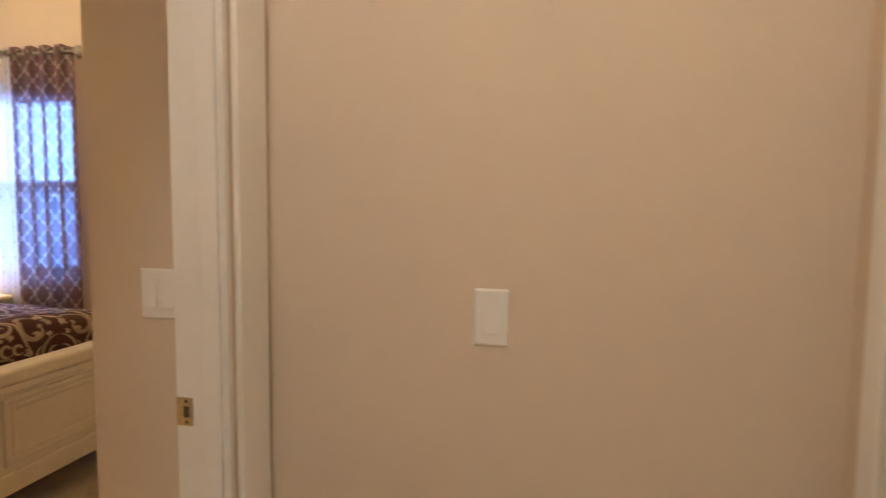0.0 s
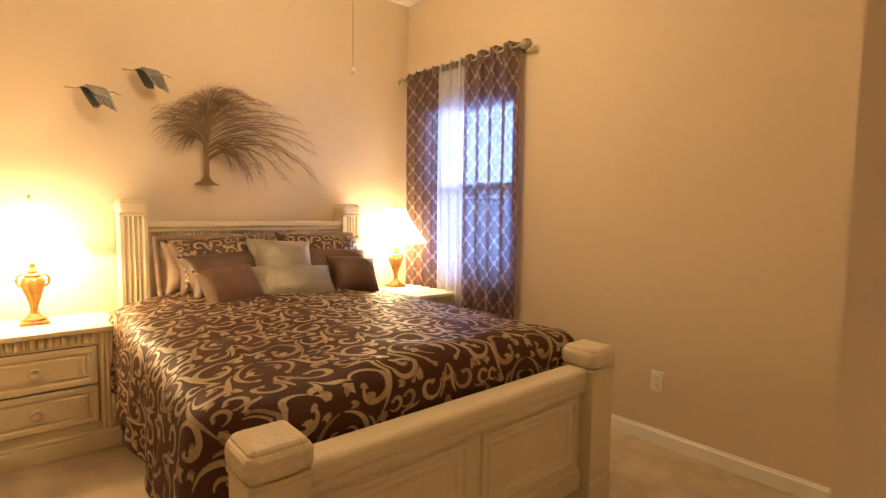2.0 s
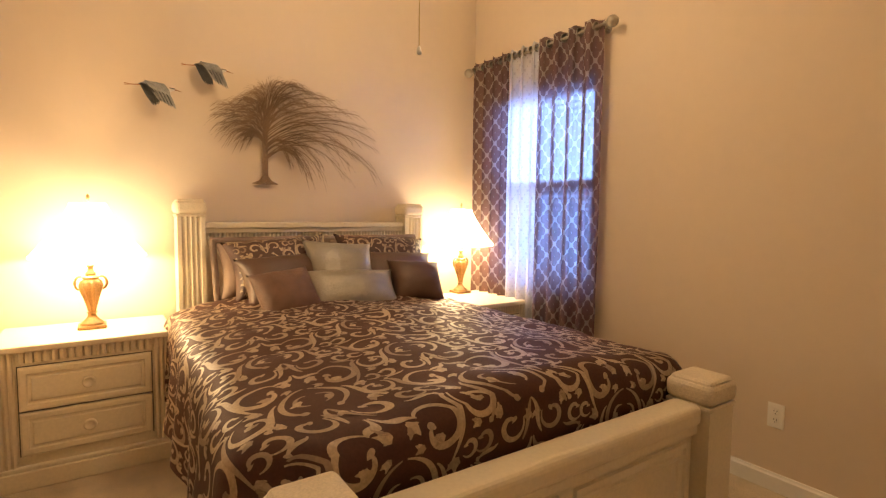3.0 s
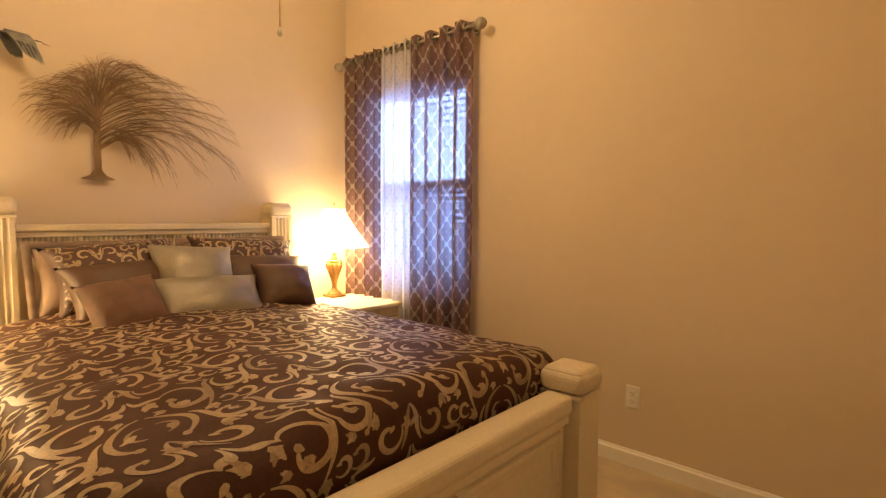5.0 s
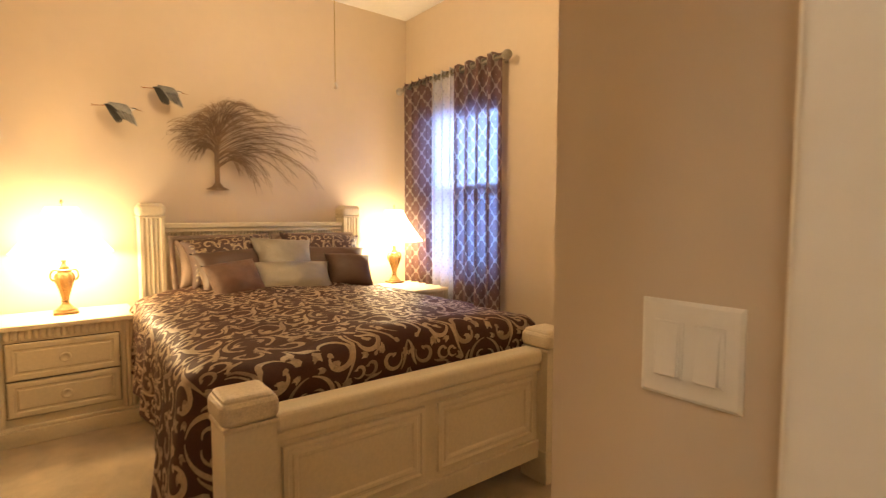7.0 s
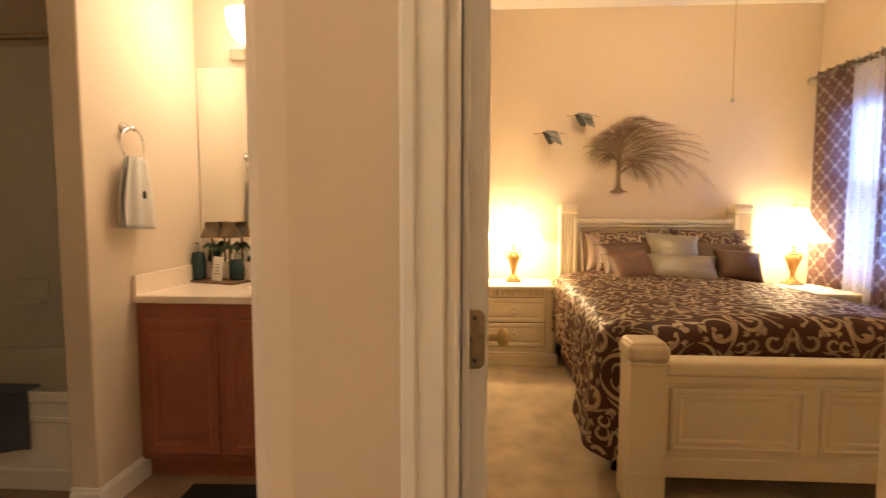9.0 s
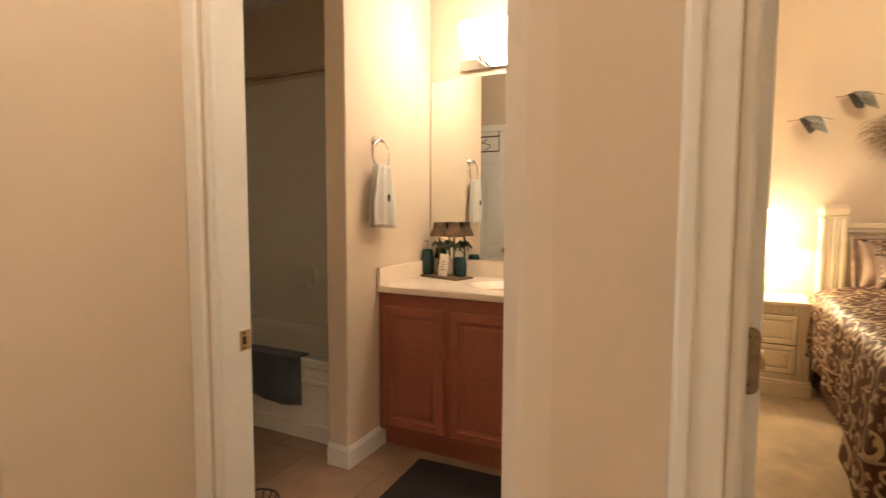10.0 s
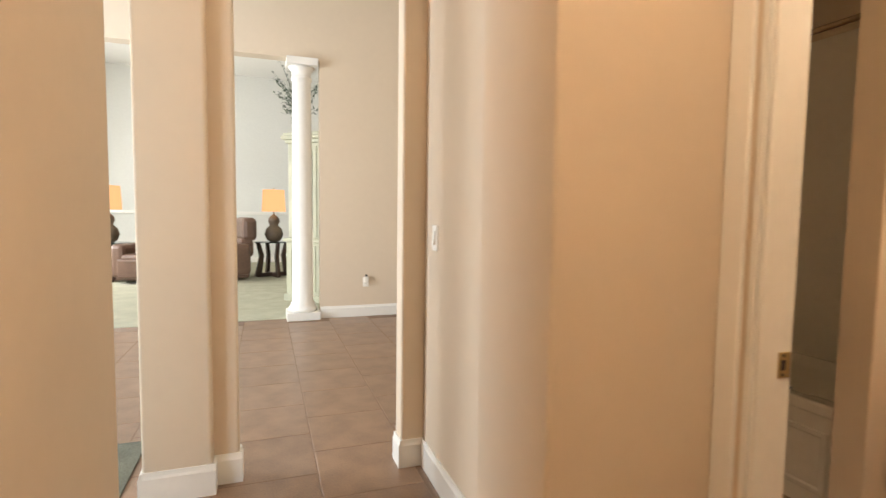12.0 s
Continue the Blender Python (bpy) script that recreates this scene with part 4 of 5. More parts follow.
        pull2 = 1 - 0.15 * (1 - abs(a) ** 2) * abs(b) ** 3
        return Vector((a * w / 2 * pull, b * h / 2 * pull2, t * k))

    def full(u, v):
        p = at(u, v)
        e = 0.004
        n = (at(u + e, v) - at(u - e, v)).cross(at(u, v + e) - at(u, v - e))
        n = n.normalized() if n.length > 1e-12 else Vector((0, 0, 1))
        return m @ p, m.to_3x3() @ n
    return full


def pillow(name, label, w, h, t, m, material, flange=0.0, scrolls=None, piping=None, category="pillow"):
    d = thing(name, label, category, group="pillows on the bed")
    bm = bmesh.new()
    front = pillow_surface(w, h, t, m)
    backm = m @ Matrix.Diagonal((1, 1, -0.8, 1))
    rear = pillow_surface(w, h, t, backm)
    n = 22
    seed = w * 7 + h * 3 + m.translation.y
    for fn in (front, rear):
        vs = []
        for i in range(n + 1):
            row = []
            for j in range(n + 1):
                p, nr = fn(w * i / n, h * j / n)
                edge = (1 - abs(2 * i / n - 1) ** 4) * (1 - abs(2 * j / n - 1) ** 4)
                p = p + nr * edge * 0.006 * noise.noise((i * 0.35 + seed, j * 0.35, seed))
                row.append(bm.verts.new(p))
            vs.append(row)
        for i in range(n):
            for j in range(n):
                bm.faces.new((vs[i][j], vs[i + 1][j], vs[i + 1][j + 1], vs[i][j + 1]))
    bmesh.ops.remove_doubles(bm, verts=bm.verts[:], dist=0.0008)
    part("cushion", bm, material, d, smooth=True)
    if flange:
        bm = bmesh.new()
        a, b = w / 2, h / 2
        ring = []
        for k in range(80):
            f = k / 80 * 4
            sd, g = int(f), f - int(f)
            x, y = ((-1 + 2 * g, -1), (1, -1 + 2 * g), (1 - 2 * g, 1), (-1, 1 - 2 * g))[sd]
            z = 0.006 * math.sin(k * 1.7)
            ring.append((bm.verts.new(m @ Vector((x * a * 0.95, y * b * 0.95, 0.004))), bm.verts.new(m @ Vector((x * (a + flange), y * (b + flange), z)))))
        for k in range(80):
            p, q = ring[k], ring[(k + 1) % 80]
            bm.faces.new((p[0], q[0], q[1], p[1]))
        ob = part("flange", bm, material, d, smooth=True)
        ob.modifiers.new("thick", "SOLIDIFY").thickness = 0.006
    if scrolls:
        brocade(front, w * 0.03, w * 0.97, h * 0.04, h * 0.96, M_SCROLL, d, 0.003, scale=scrolls, shift=(0.05, 0.03))
    if piping:
        pts = []
        for k in range(49):
            f = (k % 48) / 48 * 4
            sd, g = int(f), f - int(f)
            u, v = ((g, 0), (1, g), (1 - g, 1), (0, 1 - g))[sd]
            pts.append(front(w * u, h * v)[0])
        part("piping", tube(bmesh.new(), pts, 0.005, 6), piping, d, smooth=True)
    return d


def leaning(x, y, z, lean, turn=0.0, roll=0.0):
    """A pillow's frame: its face looks toward the foot of the bed, leaning back by lean degrees."""
    return pose(x, y, z, 0, 0, 90 + turn) @ pose(0, 0, 0, 90 - lean, 0, 0) @ pose(0, 0, 0, 0, 0, roll)


PZ = 0.775
pillow("pillow", "taupe pleated pillow standing at the headboard", 0.56, 0.36, 0.10, leaning(-4.24, 1.30, PZ + 0.145, 16, 2), M_LINEN, 0.02)
pillow("pillow", "taupe pleated pillow standing at the headboard", 0.64, 0.36, 0.10, leaning(-4.24, 2.03, PZ + 0.145, 16, -2), M_LINEN, 0.02)
pillow("pillow_sham", "dark brown pillow sham with champagne woven scrolls", 0.62, 0.38, 0.15, leaning(-4.11, 1.36, PZ + 0.165, 26, 3, 4), M_SHAM, 0.0, scrolls=0.46)
pillow("pillow_sham", "dark brown pillow sham with champagne woven scrolls", 0.64, 0.38, 0.15, leaning(-4.11, 2.02, PZ + 0.165, 26, -3, -4), M_SHAM, 0.0, scrolls=0.46)
pillow("throw_pillow", "brown satin throw pillow", 0.48, 0.34, 0.12, leaning(-3.93, 1.32, PZ + 0.105, 34, 4, 3), M_BROWN_SATIN)
pillow("throw_pillow", "brown satin throw pillow", 0.52, 0.33, 0.11, leaning(-3.93, 2.03, PZ + 0.105, 34, -6, -3), M_BROWN_SATIN)
pillow("sequin_pillow", "silver-beige sequin throw pillow", 0.43, 0.38, 0.11, leaning(-3.90, 1.64, PZ + 0.155, 30, 0, -5), M_SEQUIN)
pillow("lumbar_pillow", "silver-beige sequin lumbar pillow with piping", 0.58, 0.31, 0.11, leaning(-3.71, 1.63, PZ + 0.045, 40, 2, -3), M_SEQUIN, piping=M_SEQUIN)
pillow("small_cushion", "small mocha textured cushion", 0.33, 0.31, 0.10, leaning(-3.67, 1.26, PZ + 0.070, 38, 6, 6), M_MOCHA)
pillow("small_cushion", "small brown satin cushion", 0.34, 0.31, 0.10, leaning(-3.74, 2.06, PZ + 0.075, 38, -8, -5), M_BROWN_SATIN)

# ---- nightstands and lamps ----
def nightstand(label, y0, y1, x0=-4.47, x1=-4.00, h=0.660):
    d = thing("nightstand", label, "nightstand", group="nightstands beside the bed")
    part("body", boxes((x0, x1 - 0.02, y0 + 0.02, y1 - 0.02, 0.10, h - 0.035)), M_CREAM, d)
    part("top", boxes((x0, x1 + 0.010, y0 - 0.005, y1 + 0.005, h - 0.030, h), bevel=0.008), M_CREAM, d)
    bm = boxes((x0, x1 + 0.012, y0 - 0.006, y1 + 0.006, 0.0, 0.085), (x0, x1 + 0.004, y0, y1, 0.085, 0.105), bevel=0.005)
    part("plinth", bm, M_CREAM, d)
    for ya in (y0 + 0.012, y1 - 0.082):
        bm = boxes((x1 - 0.03, x1 - 0.012, ya, ya + 0.07, 0.10, h - 0.03))
        for k in range(3):
            tube(bm, ((x1 - 0.012, ya + 0.013 + k * 0.022, 0.105), (x1 - 0.012, ya + 0.013 + k * 0.022, h - 0.032)), 0.0095, 8)
        part("pilaster", bm, M_CREAM, d)
    reeds(d, x1 - 0.020, y0 + 0.09, (y1 - y0 - 0.18) / 17, 17, h - 0.082, h - 0.032)
    # Dark plate behind the drawers stands in for the shade in their gaps.
    part("drawer_gap_shade", boxes((x1 - 0.03, x1 - 0.0195, y0 + 0.089, y1 - 0.089, 0.148, h - 0.096)), M_SLOT, d)
    for za, zb in ((0.152, 0.351), (0.357, 0.560)):
        w = y1 - y0 - 0.185
        bm = bmesh.new()
        rings_panel(bm, facing(x1 - 0.021, (y0 + y1) / 2, (za + zb) / 2, "+x"), w, zb - za, ((0, 0), (0.002, 0.016), (0.010, 0.019), (0.030, 0.018), (0.036, 0.011), (0.044, 0.011), (0.050, 0.016), (0.056, 0.016)))
        dr = part("drawer", bm, M_CREAM, d)
        bm = lathe(bmesh.new(), ((0.0, 0), (0.026, 0), (0.028, 0.006), (0.027, 0.014), (0.021, 0.018), (0.018, 0.012), (0.0, 0.012)), seg=24)
        bm.transform(pose(x1 - 0.004, (y0 + y1) / 2, (za + zb) / 2, 0, 90, 0))
        part("knob", bm, M_CREAM, dr, "round ring-shaped cream knob", smooth=True)
    return d


nightstand("cream painted two-drawer nightstand holding a lamp", 0.065, 0.77)
nightstand("cream painted two-drawer nightstand beside the curtain", 2.49, 3.03 , -4.30, -3.76)


def table_lamp(x, y, z, tall=1.0):
    d = thing("table_lamp", "lit table lamp with gold twisted urn base and cream bell shade", "lamp", (x, y, z), group="lamps on the nightstands")
    bm = bmesh.new()
    box(bm, -0.062, 0.062, -0.062, 0.062, 0, 0.018, 0.006)
    lathe(bm, ((0.055, 0.016), (0.050, 0.028), (0.036, 0.040), (0.022, 0.056), (0.017, 0.072), (0.024, 0.080), (0.0, 0.082)), seg=24)
    part("foot", bm, M_GOLD, d, smooth=False)
    prof = ((0.015, 0.080), (0.020, 0.105), (0.032, 0.150), (0.044, 0.190), (0.049, 0.215), (0.044, 0.240), (0.034, 0.252), (0.040, 0.262), (0.030, 0.270), (0.0, 0.272))
    bm = bmesh.new()
    seg = 48
    rings = []
    dense = []
    for (r0, z0), (r1, z1) in zip(prof, prof[1:]):
        for k in range(3):
            dense.append((r0 + (r1 - r0) * k / 3, z0 + (z1 - z0) * k / 3))
    dense.append(prof[-1])
    for r, zz in dense:
        ring = []
        for k in range(seg):
            a = 2 * math.pi * k / seg
            rr = r * (1 + 0.12 * math.sin(8 * a + 30 * zz)) if 0.085 < zz < 0.245 else r
            ring.append(bm.verts.new((rr * math.cos(a), rr * math.sin(a), zz)))
        rings.append(ring)
    for a, b in zip(rings, rings[1:]):
        for k in range(seg):
            bm.faces.new((a[k], a[(k + 1) % seg], b[(k + 1) % seg], b[k]))
    part("urn", bm, M_GOLD, d, "twisted gold urn", smooth=True)
    for s in (1, -1):
        pts = [(0, s * (0.046 + 0.022 * math.cos(q)), 0.232 + 0.034 * math.sin(q)) for q in [radians(-80 + 16 * k) for k in range(13)]]
        part("handle", tube(bmesh.new(), pts, [0.0075 - 0.002 * abs(2 * k / 12 - 1) for k in range(13)], 8), M_GOLD, d, smooth=True)
    part("neck", lathe(bmesh.new(), ((0.022, 0.270), (0.024, 0.285), (0.014, 0.292), (0.012, 0.312), (0.018, 0.318), (0.012, 0.330), (0.0, 0.332)), seg=20), M_GOLD, d, smooth=True)
    # harp and finial
    part("harp", tube(bmesh.new(), ((0, 0, 0.33), (0, 0.0, 0.65)), 0.003, 6), M_BRASS, d)
    bm = lathe(bmesh.new(), ((0.0, 0.650), (0.007, 0.652), (0.005, 0.660), (0.010, 0.670), (0.006, 0.682), (0.0, 0.690)), seg=14)
    part("finial", bm, M_BRASS, d, smooth=True)
    bm = bmesh.new()
    rows = [(0.078 + 0.175 * (f ** 1.25), 0.640 - 0.270 * f) for f in [k / 10 for k in range(11)]]
    n = 24
    ringv = []
    for r, zz in rows:
        ringv.append([bm.verts.new((r * math.cos(2 * math.pi * k / n), r * math.sin(2 * math.pi * k / n), zz)) for k in range(n)])
    for a, b in zip(ringv, ringv[1:]):
        for k in range(n):
            bm.faces.new((a[k], a[(k + 1) % n], b[(k + 1) % n], b[k]))
    shade = part("shade", bm, M_SHADE, d, "glowing cream fabric bell shade", smooth=True)
    shade.modifiers.new("thick", "SOLIDIFY").thickness = 0.002
    return d


table_lamp(-4.28, 0.435, 0.660)
table_lamp(-4.26, 2.768, 0.660)

# ---- wall art ----
art = thing("wall_art_tree", "bronzed wire weeping tree sculpture hung on the wall above the bed", "wall art")
AX = WX + 0.035
rnd = random.Random(11)
bm = bmesh.new()
for k in range(16):
    f = k / 15
    y = 1.366 + (f - 0.5) * 0.030
    sp = (f - 0.5) * 0.13
    tube(bm, ((AX, y + sp, 1.432 + 0.010 * abs(2 * f - 1)), (AX, y + sp * 0.35, 1.462), (AX, y, 1.495), (AX + 0.004 * rnd.uniform(-1, 1), y, 1.66), (AX, 1.372 + (f - 0.5) * 0.022, 1.86)), 0.0032, 5)
part("trunk", bm, M_IRON, art)


def bez(p0, p1, p2, p3, n):
    out = []
    for k in range(n + 1):
        f = k / n
        g = 1 - f
        out.append(g ** 3 * p0 + 3 * g * g * f * p1 + 3 * g * f * f * p2 + f ** 3 * p3)
    return out


# reach of the crown round its heart, in metres by degrees from the weeping side up and over to the short one
REACH = ((-50, -30, -15, 0, 20, 45, 80, 115, 140, 163, 180, 205), (0.30, 0.52, 0.79, 0.74, 0.59, 0.41, 0.30, 0.25, 0.255, 0.325, 0.25, 0.15))
limbs = []
for count, share in ((36, 1.0), (26, 0.76), (14, 0.50)):
    for k in range(count):
        deg = -48 + 250 * (k + rnd.uniform(-0.3, 0.3)) / (count - 1)
        r = share * float(np.interp(deg, *REACH)) * rnd.uniform(0.92, 1.04)
        dy, dz = r * math.cos(radians(deg)), r * math.sin(radians(deg))
        tip = Vector((AX + 0.03 + rnd.uniform(-0.02, 0.02), 1.372 + dy, 1.765 + dz))
        p0 = Vector((AX, 1.372 + rnd.uniform(-0.008, 0.008), min(1.88, max(1.60, 1.70 + 0.42 * dz + rnd.uniform(-0.03, 0.03)))))
        rise = max(tip.z, p0.z + 0.04 + 0.22 * abs(dy))
        limbs.append((p0, p0 + Vector((0.02, 0.22 * dy, 0.75 * (rise - p0.z))), Vector((AX + 0.05, tip.y - 0.42 * dy, rise + 0.03)), tip))
for p0, p1, p2, p3 in limbs:
    pts = bez(p0, p1, p2, p3, 30)
    bm = tube(bmesh.new(), pts, [0.0036 - 0.0020 * k / 30 for k in range(31)], 5)
    for k in range(9, 31):
        way = (pts[min(k + 1, 30)] - pts[k - 1]).normalized()
        for s in (-1, 1):
            if rnd.random() < 0.30:
                continue
            a = radians(s * rnd.uniform(12, 34))
            ca, sa = math.cos(a), math.sin(a)
            d = Vector((rnd.uniform(-0.08, 0.25), way.y * ca - way.z * sa, way.y * sa + way.z * ca))
            ln = rnd.uniform(0.035, 0.10)
            mid = pts[k] + d * ln * 0.5
            end = pts[k] + (0.6 * d + 0.4 * way) * ln + Vector((0, 0, -0.30 * ln))
            tube(bm, (pts[k], mid, end), (0.0012, 0.0010, 0.0005), 3)
            lathe(bm, ((0.0, -0.0034), (0.0032, 0.0), (0.0, 0.0034)), pts[k], 5)
    part("branch", bm, M_IRON, art)


def heron(y, z, size, label):
    """A flying wading bird in painted metal, one mesh, facing +y on the wall, its wings fans of single feathers."""
    bm = bmesh.new()
    x = WX + 0.065
    rf = random.Random(int(y * 1000))

    def paint(before, slot):
        bm.faces.ensure_lookup_table()
        for f in bm.faces[before:]:
            f.material_index = slot

    P = lambda a, b, d=0.0: Vector((x + d, y + size * a, z + size * b))

    def limb(pts, radii, slot, sides=10):
        before = len(bm.faces)
        tube(bm, pts, [size * r for r in radii], sides)
        paint(before, slot)

    def feather(root, tip, w, slot):
        before = len(bm.faces)
        d = tip - root
        side = Vector((0, -d.z, d.y)).normalized() * w
        bend = Vector((0.010, 0, 0))
        prev = None
        for k in range(6):
            f = k / 5
            g = (0.55, 0.95, 1.0, 0.95, 0.75, 0.12)[k]
            c = root + d * f + bend * math.sin(math.pi * f)
            row = [bm.verts.new(c - side * g), bm.verts.new(c + Vector((0.004, 0, 0))), bm.verts.new(c + side * g), bm.verts.new(c - Vector((0.002, 0, 0)))]
            if prev:
                for q in range(4):
                    bm.faces.new((prev[q], prev[(q + 1) % 4], row[(q + 1) % 4], row[q]))
            prev = row
        paint(before, slot)

    limb((P(-0.60, 0.05), P(-0.40, 0.08), P(-0.10, 0.08), P(0.10, 0.04), P(0.20, 0.0)), (0.02, 0.075, 0.095, 0.07, 0.04), 0)
    limb((P(0.14, 0.03), P(0.20, -0.05), P(0.28, -0.05), P(0.35, 0.0), P(0.43, 0.0)), (0.050, 0.052, 0.050, 0.050, 0.030), 2, 8)
    limb((P(0.27, 0.03, 0.008), P(0.43, 0.015, 0.006)), (0.017, 0.015), 1, 6)
    limb((P(0.42, 0.0), P(0.66, -0.05)), (0.024, 0.004), 3, 6)
    limb((P(-0.55, 0.03), P(-0.85, 0.0)), (0.020, 0.016), 3, 6)
    for dz in (0.03, -0.03):
        limb((P(-0.84, 0.0), P(-1.0, dz)), (0.016, 0.010), 3, 6)
    limb((P(-0.15, 0.0), Vector((WX - 0.004, y - 0.15 * size, z))), (0.016, 0.016), 1, 6)
    for k in range(12):                            # far wing, long dark quills
        f = k / 11
        feather(P(-0.56 + 0.36 * f, 0.08, 0.004 + 0.0006 * k), P(-0.30 + 0.26 * f + rf.uniform(-0.015, 0.015), -0.50 - 0.10 * math.sin(2.6 * f) + rf.uniform(-0.03, 0.03), 0.020 + 0.0006 * k), size * 0.040, 1)
    for k in range(15):                            # near wing
        f = k / 14
        feather(P(-0.40 + 0.50 * f, 0.10 - 0.04 * f, 0.018 + 0.0008 * k), P(-0.08 + 0.50 * f + rf.uniform(-0.015, 0.015), -0.40 - 0.30 * f ** 0.8 + rf.uniform(-0.03, 0.03), 0.045 + 0.0008 * k), size * 0.038, 1 if k % 3 == 0 else 0)
    for k in range(13):                            # pale coverts over it
        f = k / 12
        feather(P(-0.44 + 0.50 * f, 0.14 - 0.04 * f, 0.030 + 0.0008 * k), P(-0.20 + 0.46 * f, -0.12 - 0.14 * f + rf.uniform(-0.02, 0.02), 0.048 + 0.0008 * k), size * 0.042, 0)
    ob = part("wall_art_bird", bm, [M_BIRD_BLUE, M_BIRD_DARK, M_BIRD_PALE, M_BIRD_LEG], smooth=False)
    return tagged(ob, label, "wall art", group="metal birds on the wall")


heron(0.785, 1.955, 0.172, "blue-grey painted metal bird in flight on the wall")
heron(1.064, 2.105, 0.170, "blue-grey painted metal bird in flight on the wall")


# ---- pull chain of the fan ----
fan = thing("ceiling_fan", "white ceiling fan with long pull chain and an added, unseen lit bowl", "ceiling fan", (-2.995, 1.535, 0))
part("motor", lathe(bmesh.new(), ((0.05, 2.99), (0.11, 2.97), (0.13, 2.93), (0.11, 2.88), (0.06, 2.86)), seg=24), M_TRIM, fan, smooth=True)
part("rod", tube(bmesh.new(), ((0, 0, 2.98), (0, 0, H)), 0.012, 8), M_TRIM, fan)
for k in range(5):
    bm = boxes((0.12, 0.62, -0.06, 0.06, 2.925, 2.933), bevel=0.003)
    bm.transform(pose(0, 0, 0, 0, 0, 72 * k + 20) @ pose(0, 0, 0, 0, 0, 0))
    part("blade", bm, M_TRIM, fan)
# Glowing bowl out of view, added to go with the fill bulb.
part("fill_light_bowl", lathe(bmesh.new(), ((0.0, 2.70), (0.06, 2.71), (0.11, 2.75), (0.13, 2.80), (0.12, 2.85)), seg=24), M_GLOBE, fan, "unseen lit frosted bowl added as fill", smooth=True)
part("pull_chain", tube(bmesh.new(), ((0.135, 0, 2.87), (0.135, 0, 1.92)), 0.0022, 5), M_BRASS, fan, "fine metal pull chain")
part("pull_knob", lathe(bmesh.new(), ((0.0, 1.885), (0.009, 1.890), (0.010, 1.900), (0.006, 1.915), (0.0, 1.922)), (0.135, 0, 0), 12), M_TRIM, fan, smooth=True)


# ---- plates ----
def plate(name, label, at, way, gangs=1, kind="rocker"):
    """A wall plate with its rockers or sockets, on a wall that looks along way."""
    d = thing(name, label, "switch" if kind == "rocker" else "outlet")
    m = facing(*at, way)
    w = 0.070 + 0.046 * (gangs - 1)
    bm = bmesh.new()
    rings_panel(bm, m, w, 0.115, ((0, 0), (0.0, 0.0035), (0.004, 0.006), (0.006, 0.0062)))
    part("plate", bm, M_PLATE, d)
    for g in range(gangs):
        mg = m @ Matrix.Translation((0.046 * (g - (gangs - 1) / 2), 0, 0.0062))
        if kind == "rocker":
            bm = bmesh.new()
            rings_panel(bm, mg, 0.034, 0.067, ((0, 0), (0, 0.0015), (0.001, 0.002)))
            part("surround", bm, M_PLATE, d)
            bm = bmesh.new()
            vs = [bm.verts.new(mg @ Vector(p)) for p in ((-0.012, -0.030, 0.002), (0.012, -0.030, 0.002), (0.012, 0.030, 0.002), (-0.012, 0.030, 0.002), (-0.012, -0.030, 0.0085), (0.012, -0.030, 0.0085), (0.012, 0.030, 0.003), (-0.012, 0.030, 0.003))]
            for q in ((0, 1, 5, 4), (1, 2, 6, 5), (2, 3, 7, 6), (3, 0, 4, 7), (4, 5, 6, 7)):
                bm.faces.new([vs[i] for i in q])
            part("rocker", bm, M_PLATE, d)
            bm = bmesh.new()
            for zz in (-0.0315, 0.0315):
                rings_panel(bm, mg @ Matrix.Translation((0, zz, 0.0016)), 0.024, 0.0016, ((0, 0), (0, 0.0006)))
            part("gap", bm, M_PLATE, d)
        else:
            for zz in (-0.020, 0.020):
                bm = bmesh.new()
                rings_panel(bm, mg @ Matrix.Translation((0, zz, 0)), 0.028, 0.030, ((0, 0), (0.001, 0.0022), (0.004, 0.0024)))
                part("socket", bm, M_PLATE, d)
                # Thin dark patches imitate the shade inside the socket's slots.
                bm = bmesh.new()
                for sx in (-0.006, 0.006):
                    rings_panel(bm, mg @ Matrix.Translation((sx, zz + 0.003, 0.0024)), 0.0025, 0.009, ((0, 0), (0, 0.0004)))
                rings_panel(bm, mg @ Matrix.Translation((0, zz - 0.009, 0.0024)), 0.005, 0.004, ((0, 0), (0, 0.0004)))
                part("slot", bm, M_SLOT, d)
    return d


plate("light_switch", "white single rocker light switch on the hall wall", (-0.015, CY, 1.080), "-y")
plate("light_switch", "white double rocker light switch beside the bedroom door", (-0.765, CY, 1.097), "-y", gangs=2)
plate("wall_outlet", "white duplex wall outlet on the bedroom wall", (-2.156, WY, 0.355), "-y", kind="socket")
plate("wall_outlet", "white wall outlet in the foyer", (-0.92, -6.28, 0.41), "+y", kind="socket")
plate("light_switch", "white single rocker switch on the passage wall", (-0.515, -2.47, 1.12), "+x")
plate("wall_outlet", "white wall outlet low on the passage wall", (-0.515, -1.91, 0.36), "+x", kind="socket")

# ---- bathroom ----
VX0, VX1, VY0, VY1 = -2.67, -2.09, -1.474, -0.102
vanity = thing("vanity_cabinet", "cherry-stained bathroom vanity cabinet with panel doors", "cabinet")
part("body", boxes((VX0, VX1, VY0, VY1, 0.10, 0.845)), M_CHERRY, vanity)
part("toe_kick", boxes((VX0, VX1 - 0.05, VY0, VY1, 0, 0.10)), M_CHERRY, vanity)
for ya, yb in ((-1.435, -1.085), (-1.045, -0.585), (-0.545, -0.135)):
    bm = bmesh.new()
